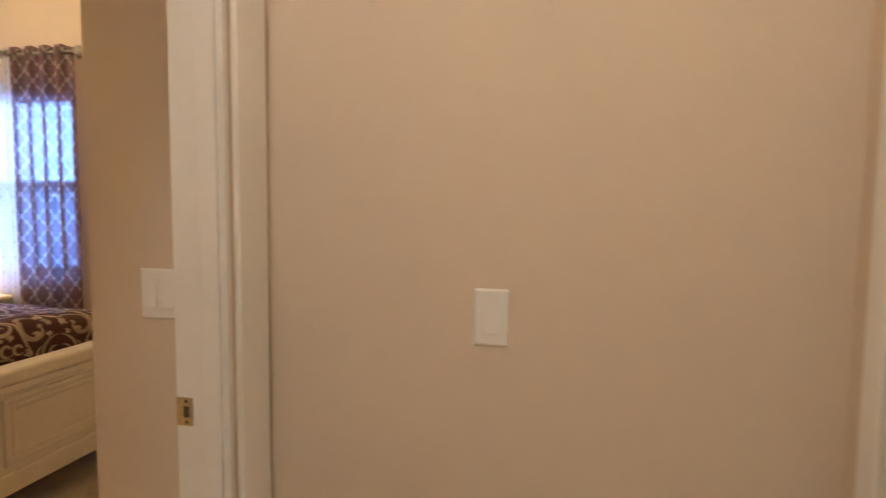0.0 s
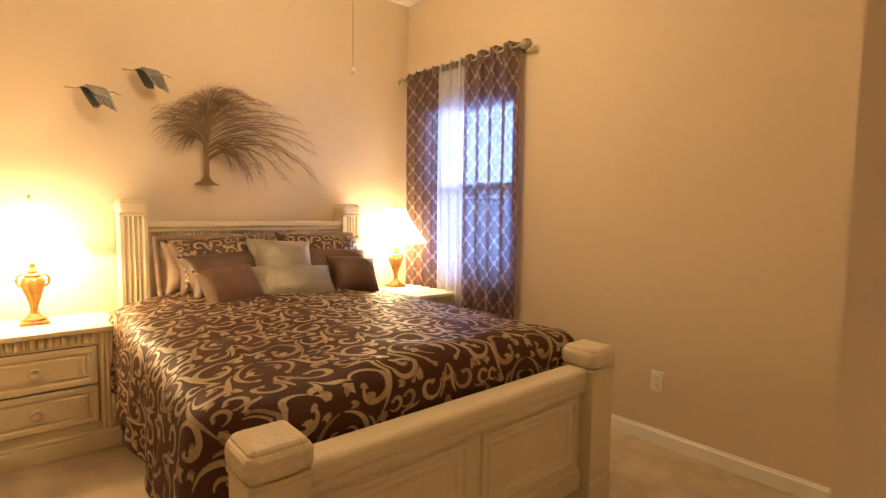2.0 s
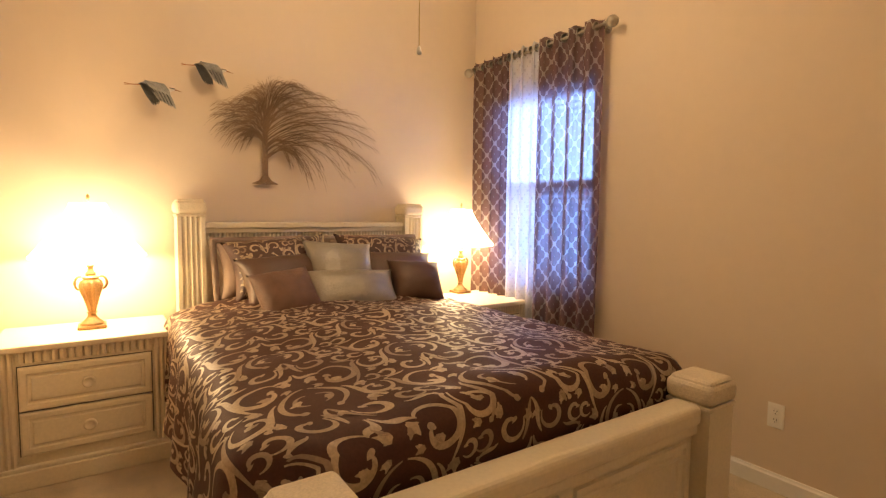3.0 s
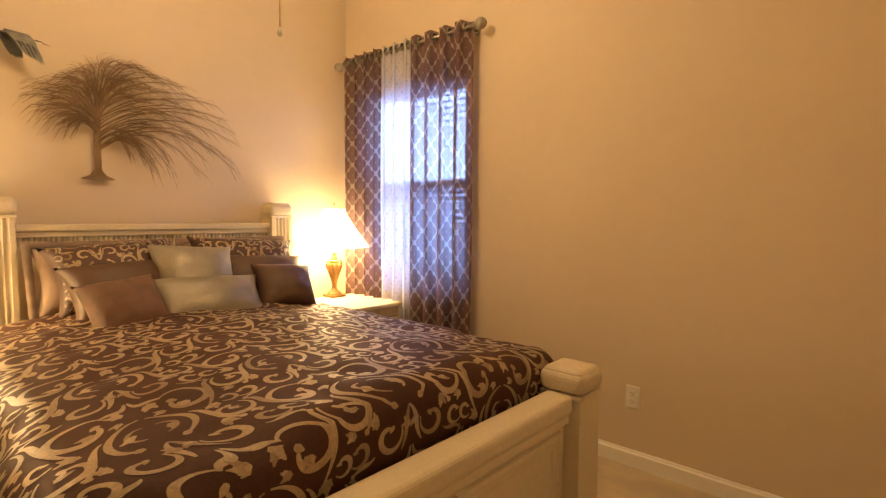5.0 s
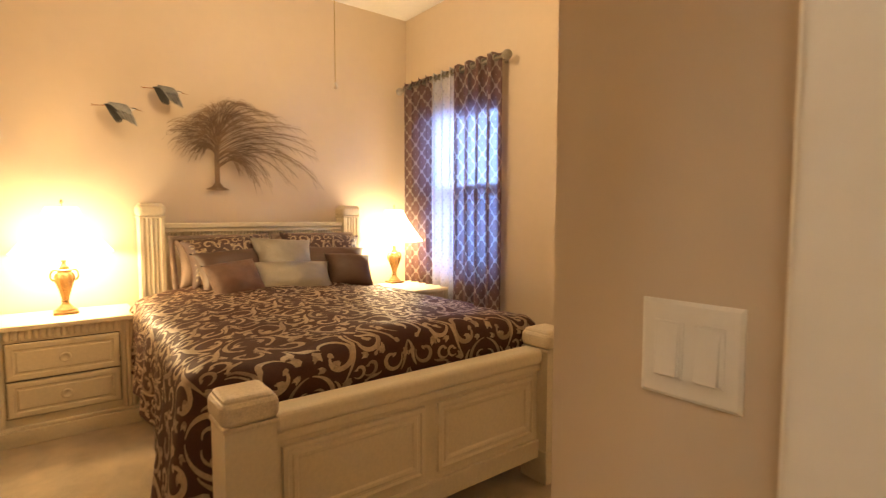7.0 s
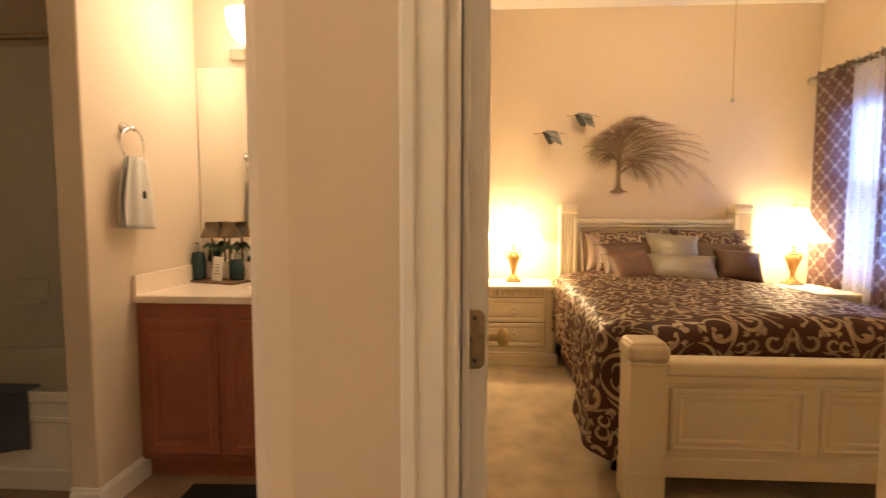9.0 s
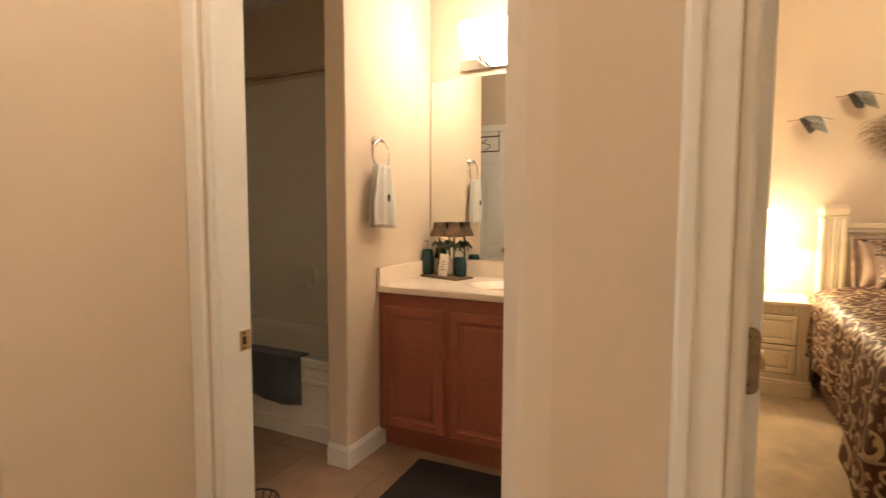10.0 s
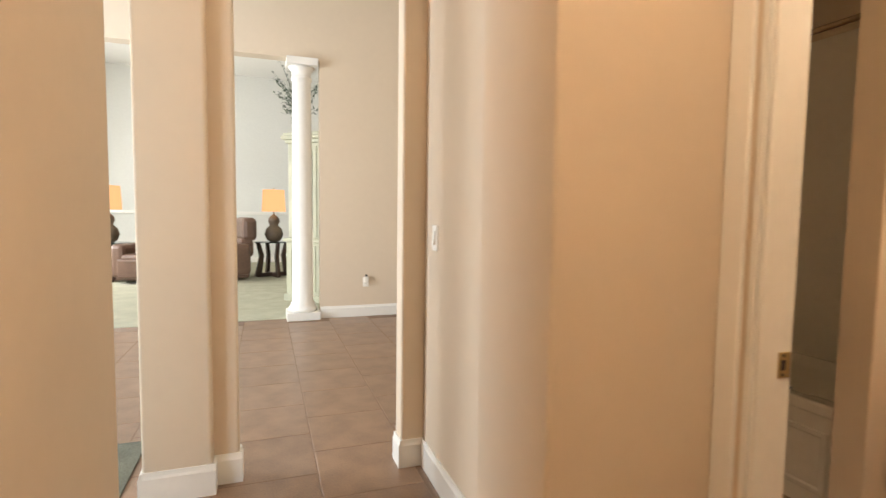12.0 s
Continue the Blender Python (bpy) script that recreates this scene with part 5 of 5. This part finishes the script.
    rings_panel(bm, facing(VX1, (ya + yb) / 2, 0.455, "+x"), yb - ya, 0.64, ((0, 0), (0.0, 0.014), (0.006, 0.019), (0.040, 0.019), (0.046, 0.013), (0.060, 0.011), (0.072, 0.016), (0.085, 0.017)))
    part("cabinet_door", bm, M_CHERRY, vanity)
top = thing("countertop", "cream cultured marble vanity top with moulded oval sink and backsplash", "countertop")
CTZ = 0.880


def sink_top(i, j):
    x = VX0 + (VX1 + 0.025 - VX0) * i / 44
    y = VY0 + (VY1 - VY0) * j / 70
    e = math.hypot((x + 2.37) / 0.175, (y + 0.80) / 0.25)
    z = CTZ
    if e < 1:
        z -= 0.12 * (1 - e ** 2.2)
    elif e < 1.12:
        z += 0.004 * math.sin(math.pi * (e - 1) / 0.12)
    return (x, y, z)


ob = part("counter", grid_sheet(bmesh.new(), sink_top, 44, 70), M_MARBLE, top, smooth=True)
part("front_edge", boxes((VX1 - 0.01, VX1 + 0.026, VY0, VY1, 0.846, CTZ - 0.001), bevel=0.008), M_MARBLE, top)
part("backsplash", boxes((VX0, VX0 + 0.018, VY0 + 0.018, VY1, CTZ - 0.01, CTZ + 0.095), (VX0, VX1 + 0.02, VY0, VY0 + 0.018, CTZ - 0.01, CTZ + 0.095), bevel=0.003), M_MARBLE, top)

faucet = thing("faucet", "chrome bathroom faucet with clear handle", "faucet", (-2.585, -0.80, CTZ))
part("base", boxes((-0.025, 0.025, -0.08, 0.08, 0, 0.02), bevel=0.008), M_CHROME, faucet)
part("spout", tube(bmesh.new(), ((0, 0, 0.01), (0.0, 0, 0.07), (0.05, 0, 0.09), (0.11, 0, 0.06)), (0.016, 0.016, 0.013, 0.010), 12), M_CHROME, faucet, smooth=True)
for s in (-1, 1):
    part("handle", lathe(bmesh.new(), ((0.012, 0.02), (0.010, 0.035), (0.020, 0.042), (0.022, 0.06), (0.014, 0.072), (0.0, 0.074)), (0, s * 0.06, 0), 14), M_PLATE if s < 0 else M_CHROME, faucet, smooth=True)

mirror = thing("wall_mirror", "frameless plate mirror above the vanity", "mirror")
part("glass", boxes((VX0, VX0 + 0.006, VY0 + 0.008, -0.35, CTZ + 0.10, 2.065), bevel=0.002), M_MIRROR, mirror)

light = thing("vanity_light", "brass bar vanity light with three lit frosted globes", "wall light")
part("bar", boxes((VX0, VX0 + 0.03, -1.26, -0.38, 2.10, 2.16), bevel=0.006), M_CHROME, light)
for vy in (-1.10, -0.82, -0.54):
    part("arm", tube(bmesh.new(), ((VX0 + 0.03, vy, 2.14), (VX0 + 0.10, vy, 2.13), (VX0 + 0.13, vy, 2.16)), 0.010, 8), M_CHROME, light, smooth=True)
    bm = lathe(bmesh.new(), ((0.0, 2.150), (0.05, 2.155), (0.085, 2.185), (0.105, 2.235), (0.115, 2.30)), (VX0 + 0.14, vy, 0), 24)
    g = part("globe", bm, M_GLOBE, light, "lit frosted bell glass", smooth=True)

ring = thing("towel_ring", "chrome towel ring with a white hand towel", "towel ring", (-2.055, -1.476, 1.635))
bm = lathe(bmesh.new(), ((0.0, 0), (0.026, 0), (0.026, 0.008), (0.014, 0.014), (0.012, 0.04), (0.016, 0.05), (0.0, 0.055)), seg=18)
bm.transform(pose(0, 0, 0, -90, 0, 0))
part("mount", bm, M_CHROME, ring, smooth=True)
pts = [(0.075 * math.sin(2 * math.pi * k / 28), 0.042, -0.075 + 0.075 * math.cos(2 * math.pi * k / 28)) for k in range(29)]
part("ring", tube(bmesh.new(), pts, 0.005, 8), M_CHROME, ring, smooth=True)
towel = thing("hand_towel", "white hand towel with small dark embroidery hung from a ring", "towel", (-2.050, -1.420, 1.50))


def towel_pt(i, j, off):
    f, g = i / 16 - 0.5, j / 16
    w = 0.058 + 0.040 * min(1, g * 1.6)
    return (2 * f * w * 0.95, off + 0.010 * math.sin(f * 12) * (0.4 + g) + 0.004, 0.005 - 0.315 * g + 0.012 * f)


for off, label in ((0.012, ""), (-0.012, "")):
    ob = part("cloth", grid_sheet(bmesh.new(), lambda i, j: towel_pt(i, j, off), 16, 16), M_WHITE_TOWEL, towel, smooth=True)
    ob.modifiers.new("thick", "SOLIDIFY").thickness = 0.008
bm = bmesh.new()
for k in range(9):
    a = k * 2 * math.pi / 9
    tube(bm, ((0.0, 0.036, -0.16), (0.016 * math.cos(a), 0.036, -0.16 + 0.020 * math.sin(a))), (0.004, 0.002), 5)
part("embroidery", bm, M_BLACK_MAT, towel, "small dark embroidered motif")

# things on the counter
tray = thing("counter_tray", "small wooden tray on the vanity top", "tray", (-2.535, -1.315, CTZ), 72)
part("tray", boxes((-0.165, 0.165, -0.065, 0.085, 0.0, 0.012), bevel=0.005), M_RATTAN, tray)
for nm, lb, spot, tall in (("soap_dispenser", "dark teal glass soap dispenser", (-2.572, -1.440), 0.150), ("tumbler", "dark teal glass tumbler", (-2.560, -1.215), 0.112)):
    d = thing(nm, lb, "bathroom accessory")
    c = Vector((*spot, CTZ + 0.012))
    part("glass", lathe(bmesh.new(), ((0.034, 0), (0.040, 0.015), (0.041, tall * 0.55), (0.033, tall * 0.92), (0.028, tall), (0.0, tall)), c, 20), M_TEAL, d, smooth=True)
    if nm == "soap_dispenser":
        part("pump", tube(bmesh.new(), (c + Vector((0, 0, tall)), c + Vector((0, 0, tall + 0.05)), c + Vector((0.035, 0, tall + 0.05))), 0.005, 8), M_CHROME, d)
card = thing("greeting_card", "small white card with faint print standing on the tray", "card")
c = Matrix.Translation((-2.515, -1.310, CTZ + 0.012))
bm = boxes((-0.002, 0.002, -0.044, 0.044, 0, 0.13))
bm.transform(c @ pose(0, 0, 0, 0, -8, -28))
part("sheet", bm, M_PLATE, card)
bm = bmesh.new()
for k in range(4):
    box(bm, 0.0022, 0.0028, -0.022, 0.022 - 0.008 * (k % 2), 0.035 + k * 0.016, 0.039 + k * 0.016)
bm.transform(c @ pose(0, 0, 0, 0, -8, -28))
part("print", bm, M_RATTAN, card)
for k, (px, py) in enumerate(((-2.595, -1.370), (-2.590, -1.268))):
    d = thing("palm_candle_lamp", "small lamp shaped as a palm tree with a rattan shade", "ornament", group="palm ornaments on the vanity")
    c = Vector((px, py, CTZ + 0.012))
    part("stem", tube(bmesh.new(), (c, c + Vector((0.004, 0, 0.10)), c + Vector((0, 0, 0.225))), 0.007, 8), M_RATTAN, d)
    rnd2 = random.Random(k)
    for q in range(11):
        a = q * 2 * math.pi / 11 + rnd2.uniform(-0.2, 0.2)
        e = c + Vector((0.052 * math.cos(a), 0.052 * math.sin(a), 0.13 + 0.05 * rnd2.random()))
        part("frond", tube(bmesh.new(), (c + Vector((0, 0, 0.165)), c * 0.5 + e * 0.5 + Vector((0, 0, 0.108)), e), (0.003, 0.009, 0.002), 4), M_LEAF, d)
    part("shade", lathe(bmesh.new(), ((0.058, 0.230), (0.060, 0.237), (0.046, 0.265), (0.036, 0.287), (0.035, 0.315), (0.0, 0.317)), c, 20), M_RATTAN, d, "woven rattan shade")

# tub
tub = thing("bathtub", "off-white alcove bathtub with moulded apron", "bathtub")
TX0, TX1, TY0, TY1, TZ = -2.668, -1.965, -3.148, -1.598, 0.465


def tub_in(i, j):
    x = TX0 + (TX1 - TX0) * i / 30
    y = TY0 + (TY1 - TY0) * j / 50
    a = max(abs((x - (TX0 + TX1) / 2) / 0.28), 0)
    b = abs((y - (TY0 + TY1) / 2) / 0.69)
    e = (a ** 5 + b ** 6) ** (1 / 5.5)
    t = max(0.0, min(1.0, (1.06 - e) / 0.22))
    return (x, y, TZ - 0.36 * t * t * (3 - 2 * t))


part("basin", grid_sheet(bmesh.new(), tub_in, 30, 50), M_TUB, tub, smooth=True)
bm = boxes((TX1 - 0.02, TX1, TY0, TY1, 0, TZ - 0.05), bevel=0.003)
box(bm, TX1 - 0.03, TX1 + 0.012, TY0, TY1, TZ - 0.055, TZ, 0.012, 3)
rings_panel(bm, facing(TX1, -2.35, 0.21, "+x"), 1.3, 0.27, ((0, 0.0), (0.004, 0.006), (0.02, 0.006), (0.03, 0.001)))
part("apron", bm, M_TUB, tub)
sur = thing("tub_surround", "off-white moulded tub surround", "tub surround")
part("panel", boxes((TX0, TX0 + 0.012, TY0, TY1, TZ, 2.20), bevel=0.002), M_TUB, sur)
part("panel", boxes((TX0 + 0.012, TX1, TY1 - 0.012, TY1, TZ, 2.20), bevel=0.002), M_TUB, sur)
part("panel", boxes((TX0 + 0.012, TX1, TY0, TY0 + 0.012, TZ, 2.20), bevel=0.002), M_TUB, sur)
dish = thing("soap_dish", "off-white moulded soap dish on the tub wall", "soap dish", (TX0 + 0.012, -2.47, 0.76))
bm = boxes((0, 0.016, -0.085, 0.085, -0.02, 0.115), (0.014, 0.022, -0.085, 0.085, 0.095, 0.115), (0.0, 0.075, -0.08, 0.08, -0.022, -0.004), (0.062, 0.075, -0.08, 0.08, -0.006, 0.012), bevel=0.005)
part("dish", bm, M_TUB, dish)
crod = thing("shower_rod", "dark metal shower curtain rod", "shower rod")
part("rod", tube(bmesh.new(), ((-1.945, TY0, 2.0), (-1.945, TY1, 2.0)), 0.0125, 10), M_NICKEL, crod, smooth=True)
bt = thing("bath_towel", "slate blue bath mat hung over the tub rim", "towel")


def mat_pt(i, j):
    y = -2.36 + 0.46 * i / 24
    s = j / 30 * 0.50
    wob = 0.006 * math.sin(i * 0.8)
    if s < 0.14:
        return (TX1 - 0.055 - 0.002 * i / 24, y, TZ + 0.006 - (0.14 - s)) if s < 0.10 else (TX1 - 0.055 + (s - 0.10), y, TZ + 0.010)
    if s < 0.22:
        return (TX1 - 0.055 + (s - 0.10), y, TZ + 0.012 + wob * 0.3)
    return (TX1 + 0.022 + wob, y, TZ + 0.008 - (s - 0.22) + 0.01 * math.sin(i * 0.3))


ob = part("cloth", grid_sheet(bmesh.new(), mat_pt, 24, 30), M_BLUE_TOWEL, bt, smooth=True)
ob.modifiers.new("thick", "SOLIDIFY").thickness = 0.010
bmat = thing("bath_mat", "black bath mat on the tile floor", "mat", (-1.82, -0.85, 0), 2)
part("pad", boxes((-0.23, 0.23, -0.34, 0.34, 0.0, 0.018), bevel=0.007), M_BLACK_MAT, bmat)
# Unidentified round black object, kept 5 cm tall to fit the camera's view.
wire_ring = thing("low_wire_ring", "low round black wire object on the bathroom floor", "waste basket", (-1.33, -1.60, 0))
for k in range(16):
    a = 2 * math.pi * k / 16
    part("wire", tube(bmesh.new(), ((0.075 * math.cos(a), 0.075 * math.sin(a), 0.005), (0.10 * math.cos(a), 0.10 * math.sin(a), 0.05)), 0.003, 5), M_SLOT, wire_ring)
for zz, rr in ((0.005, 0.075), (0.05, 0.10)):
    pts = [(rr * math.cos(2 * math.pi * k / 24), rr * math.sin(2 * math.pi * k / 24), zz) for k in range(25)]
    part("rim", tube(bmesh.new(), pts, 0.005, 6), M_SLOT, wire_ring)
hook = thing("over_door_hook", "dark iron scroll hook rack over the bathroom door", "hook rack")
HYc, HXc = -1.84, LX - 0.036
bm = boxes((HXc - 0.008, HXc, HYc - 0.18, HYc + 0.18, 1.98, 1.992), (HXc - 0.008, HXc, HYc - 0.18, HYc + 0.18, 1.84, 1.852),
           (HXc - 0.008, HXc, HYc - 0.18, HYc - 0.172, 1.84, 2.035), (HXc - 0.008, HXc, HYc + 0.172, HYc + 0.18, 1.84, 2.035))
part("frame", bm, M_SLOT, hook)
for s in (-1, 1):
    pts = [(HXc - 0.004, HYc + s * (0.02 + 0.07 * math.sin(f * 5)), 1.86 + 0.11 * f) for f in [k / 14 for k in range(15)]]
    part("scroll", tube(bmesh.new(), pts, 0.004, 6), M_SLOT, hook)

# ---- foyer and living room ----
col = thing("column", "white round column on a square plinth at the living room opening", "column", (-0.20, -6.365, 0))
part("plinth", boxes((-0.185, 0.185, -0.185, 0.185, 0, 0.09), bevel=0.004), M_TRIM, col)
part("shaft", lathe(bmesh.new(), ((0.16, 0.09), (0.168, 0.115), (0.155, 0.14), (0.138, 0.155), (0.140, 0.175), (0.118, 0.20), (0.114, 1.0), (0.103, 2.70), (0.116, 2.71), (0.116, 2.73), (0.104, 2.745), (0.105, 2.79), (0.125, 2.82), (0.148, 2.85)), seg=40), M_TRIM, col, smooth=True)
part("capital", boxes((-0.168, 0.168, -0.168, 0.168, 2.85, 2.93), bevel=0.004), M_TRIM, col)

freshener = thing("plug_in_freshener", "small white plug-in air freshener on the outlet", "air freshener", (-0.92, -6.27, 0.425))
part("body", boxes((-0.022, 0.022, 0.0, 0.04, -0.02, 0.05), bevel=0.008), M_PLATE, freshener)
part("cap", boxes((-0.013, 0.013, 0.008, 0.032, 0.052, 0.075), bevel=0.004), M_SLOT, freshener)

rug = thing("foyer_rug", "grey-green rug on the foyer tiles", "rug")
part("pad", boxes((0.80, 2.2, -3.30, -1.2, 0.0, 0.010), bevel=0.003), M_RUG, rug)


def recliner(x, y, turn):
    d = thing("recliner", "brown leather recliner armchair", "armchair", (x, y, 0), turn, group="leather recliners")
    part("base", boxes((-0.38, 0.38, -0.36, 0.36, 0.05, 0.28), bevel=0.03), M_LEATHER, d)
    part("seat", boxes((-0.28, 0.28, -0.40, 0.34, 0.27, 0.50), bevel=0.06), M_LEATHER, d)
    for s in (-1, 1):
        part("armrest", boxes((s * 0.33 - 0.11, s * 0.33 + 0.11, -0.40, 0.38, 0.10, 0.66), bevel=0.07), M_LEATHER, d)
    bm = boxes((-0.32, 0.32, 0.22, 0.46, 0.40, 0.75), (-0.32, 0.32, 0.26, 0.52, 0.70, 1.12), bevel=0.08)
    part("backrest", bm, M_LEATHER, d)
    part("footrest", boxes((-0.30, 0.30, -0.47, -0.38, 0.10, 0.42), bevel=0.03), M_LEATHER, d)


def end_table(x, y):
    d = thing("end_table", "round glass-topped end table on curved dark wood legs", "table", (x, y, 0), group="end tables with lamps")
    part("tabletop", lathe(bmesh.new(), ((0.0, 0.648), (0.33, 0.65), (0.335, 0.656), (0.33, 0.662), (0.0, 0.662)), seg=32), M_TEAL, d)
    for q in (0, 90):                              # two crossed frames of slanting planks
        for k in (-1, 1):
            bm = bmesh.new()
            sweep(bm, [(k * 0.34, 0.03), (k * 0.22, 0.03), (k * 0.17, 0.40), (k * 0.24, 0.648), (k * 0.31, 0.648), (k * 0.25, 0.40)][::k], -0.028, 0.028)
            bm.transform(pose(0, 0, 0, 0, 0, q + 20) @ pose(0, 0, 0, 90, 0, 0))
            part("leg", bm, M_DARKWOOD, d)
        bm = boxes((-0.30, 0.30, -0.027, 0.027, 0.0 if q else 0.004, 0.075 if q else 0.079), bevel=0.004)
        bm.transform(pose(0, 0, 0, 0, 0, q + 20))
        part("stretcher", bm, M_DARKWOOD, d)


def gourd_lamp(x, y, z):
    d = thing("gourd_lamp", "lit lamp with bronze gourd base and orange drum shade", "lamp", (x, y, z), group="living room lamps")
    part("base", lathe(bmesh.new(), ((0.07, 0), (0.13, 0.04), (0.17, 0.14), (0.14, 0.25), (0.075, 0.31), (0.105, 0.38), (0.095, 0.45), (0.04, 0.50), (0.014, 0.52), (0.012, 0.57)), seg=28), M_POT, d, smooth=True)
    part("shade", lathe(bmesh.new(), ((0.215, 0.57), (0.195, 0.98), (0.193, 0.98), (0.213, 0.57)), seg=28), M_SHADE_ORANGE, d, "glowing orange fabric drum shade", smooth=True)
    part("finial", lathe(bmesh.new(), ((0.008, 0.98), (0.012, 1.0), (0.0, 1.02)), seg=10), M_BRASS, d)


recliner(0.92, -10.2, 105)
recliner(2.10, -10.2, 165)
end_table(0.08, -10.45)
gourd_lamp(0.05, -10.45, 0.662)
end_table(2.76, -10.45)
gourd_lamp(2.76, -10.45, 0.662)

hutch = thing("hutch", "tall antique ivory and green painted hutch with carved top", "cabinet", (-0.63, -7.50, 0), 50)
part("base", boxes((-0.28, 0.285, -0.50, 0.50, 0.0, 0.82), bevel=0.01), M_HUTCH, hutch)
part("counter", boxes((-0.28, 0.315, -0.53, 0.53, 0.82, 0.87), bevel=0.01), M_HUTCH, hutch)
part("upper_cabinet", boxes((-0.28, 0.255, -0.48, 0.48, 0.87, 2.16), bevel=0.01), M_HUTCH, hutch)
bm = boxes((-0.28, 0.285, -0.51, 0.51, 2.16, 2.21), (-0.28, 0.325, -0.55, 0.55, 2.21, 2.26), (-0.28, 0.305, -0.53, 0.53, 2.26, 2.30), bevel=0.012)
part("cornice", bm, M_HUTCH, hutch)
part("foot_moulding", boxes((-0.28, 0.31, -0.53, 0.53, 0.0, 0.10), bevel=0.012), M_HUTCH, hutch)
for yc in (-0.235, 0.235):
    bm = bmesh.new()
    rings_panel(bm, facing(0.2551, yc, 1.50, "+x"), 0.44, 1.22, ((0, 0.0), (0.004, 0.014), (0.05, 0.014), (0.06, 0.004)))
    dr = part("door", bm, M_HUTCH, hutch)
    bm = bmesh.new()
    rings_panel(bm, facing(0.2595, yc, 1.50, "+x"), 0.31, 1.09, ((0, 0.0), (0.004, 0.002)))
    part("door_glass", bm, M_HUTCH_DARK, dr, "dark green door panel")
    for zc, sg in ((2.00, 1), (1.06, -1)):         # carved corner scrolls
        for q in (-1, 1):
            pts = [(0.270, yc + q * (0.015 + 0.13 * f), zc + sg * 0.055 * math.cos(f * 5.0)) for f in [k / 10 for k in range(11)]]
            part("carving", tube(bmesh.new(), pts, [0.016 - 0.009 * k / 10 for k in range(11)], 6), M_HUTCH, dr, "carved ivory scroll", smooth=True)
    bm = bmesh.new()
    rings_panel(bm, facing(0.2851, yc, 0.46, "+x"), 0.44, 0.62, ((0, 0.0), (0.004, 0.014), (0.05, 0.014), (0.06, 0.003), (0.09, 0.003), (0.10, 0.010)))
    part("lower_door", bm, M_HUTCH, hutch)
for w, zc, h in ((0.40, 1.50, 1.10), (0.44, 0.46, 0.60)):
    bm = bmesh.new()
    rings_panel(bm, facing(0.0, 0.4801 if zc > 1 else 0.5001, zc, "+y"), w, h, ((0, 0.0), (0.01, 0.012), (0.04, 0.012), (0.05, 0.002)))
    part("side_panel", bm, M_HUTCH_DARK, hutch, "dark green side panel")

plant = thing("potted_fern", "dark green leafy plant in a pot on top of the hutch", "plant", (-0.26, -7.55, 2.30))
part("pot", lathe(bmesh.new(), ((0.07, 0), (0.10, 0.05), (0.11, 0.12), (0.09, 0.16), (0.0, 0.15)), seg=20), M_DARKWOOD, plant, smooth=True)
rp = random.Random(5)
for k in range(60):
    a = rp.uniform(0, 2 * math.pi)
    reach, up = rp.uniform(0.08, 0.42), rp.uniform(0.0, 0.72)
    base = Vector((0, 0, 0.14))
    tip = Vector((reach * math.cos(a), reach * math.sin(a), 0.14 + up))
    mid = base * 0.5 + tip * 0.5 + Vector((0, 0, 0.10))
    bm = tube(bmesh.new(), (base, mid, tip), (0.004, 0.003, 0.001), 4)
    for q in range(14):
        f = 0.25 + 0.75 * q / 13
        p = base * (1 - f) ** 2 + 2 * mid * f * (1 - f) + tip * f * f
        dd = Vector((rp.uniform(-1, 1), rp.uniform(-1, 1), rp.uniform(-0.6, 0.8))).normalized() * rp.uniform(0.04, 0.085)
        sd = dd.cross(Vector((0.3, 0.2, 1))).normalized() * 0.011
        v = [bm.verts.new(p), bm.verts.new(p + dd * 0.5 + sd), bm.verts.new(p + dd), bm.verts.new(p + dd * 0.5 - sd)]
        bm.faces.new(v)
    part("frond", bm, M_LEAF, plant)

# Unseen fixture, added to go with the hall fill lamp.
hall_fill_fixture = thing("added_hall_fixture", "unseen round ceiling fixture added for the hall fill lamp", "ceiling light", (-0.18, -0.38, H))
part("base", lathe(bmesh.new(), ((0.15, -0.03), (0.16, 0.0), (0.0, 0.0)), seg=28), M_TRIM, hall_fill_fixture)

# ---- floor tiles ----
TS = 0.455


def lay_tiles(parent, x0, x1, y0, y1, ox, oy, limit):
    bm = bmesh.new()
    box(bm, -TS / 2 + 0.003, TS / 2 - 0.003, -TS / 2 + 0.003, TS / 2 - 0.003, -0.008, 0.0, 0.0015, 1)
    first, count = None, 0
    rest = bmesh.new()
    cells = []
    for i in range(int((x0 - ox) / TS) - 1, int((x1 - ox) / TS) + 2):
        for j in range(int((y0 - oy) / TS) - 1, int((y1 - oy) / TS) + 2):
            cx, cy = ox + (i + 0.5) * TS, oy + (j + 0.5) * TS + (TS / 2 if i % 2 else 0)
            if cx < DX + 0.1 and cy > -3.0 and parent is floor_tiles:
                continue
            if x0 - TS * 0.4 < cx < x1 + TS * 0.4 and y0 - TS * 0.4 < cy < y1 + TS * 0.4:
                cells.append((cx, cy))
    for cx, cy in cells[:limit]:
        if first is None:
            t = part("tile", bm, M_TILE, parent)
            first = t.data
        else:
            t = new("tile", first)
            t.parent = parent
        t.matrix_basis = pose(cx, cy, 0.0, 0, 0, 90 * random.randrange(4))


lay_tiles(floor_tiles, -1.6, 3.0, -6.0, 0.8, -0.02, -6.33, 295)
lay_tiles(bath_tiles, -2.0, -0.75, -3.0, -0.25, -1.85, -1.75, 60)
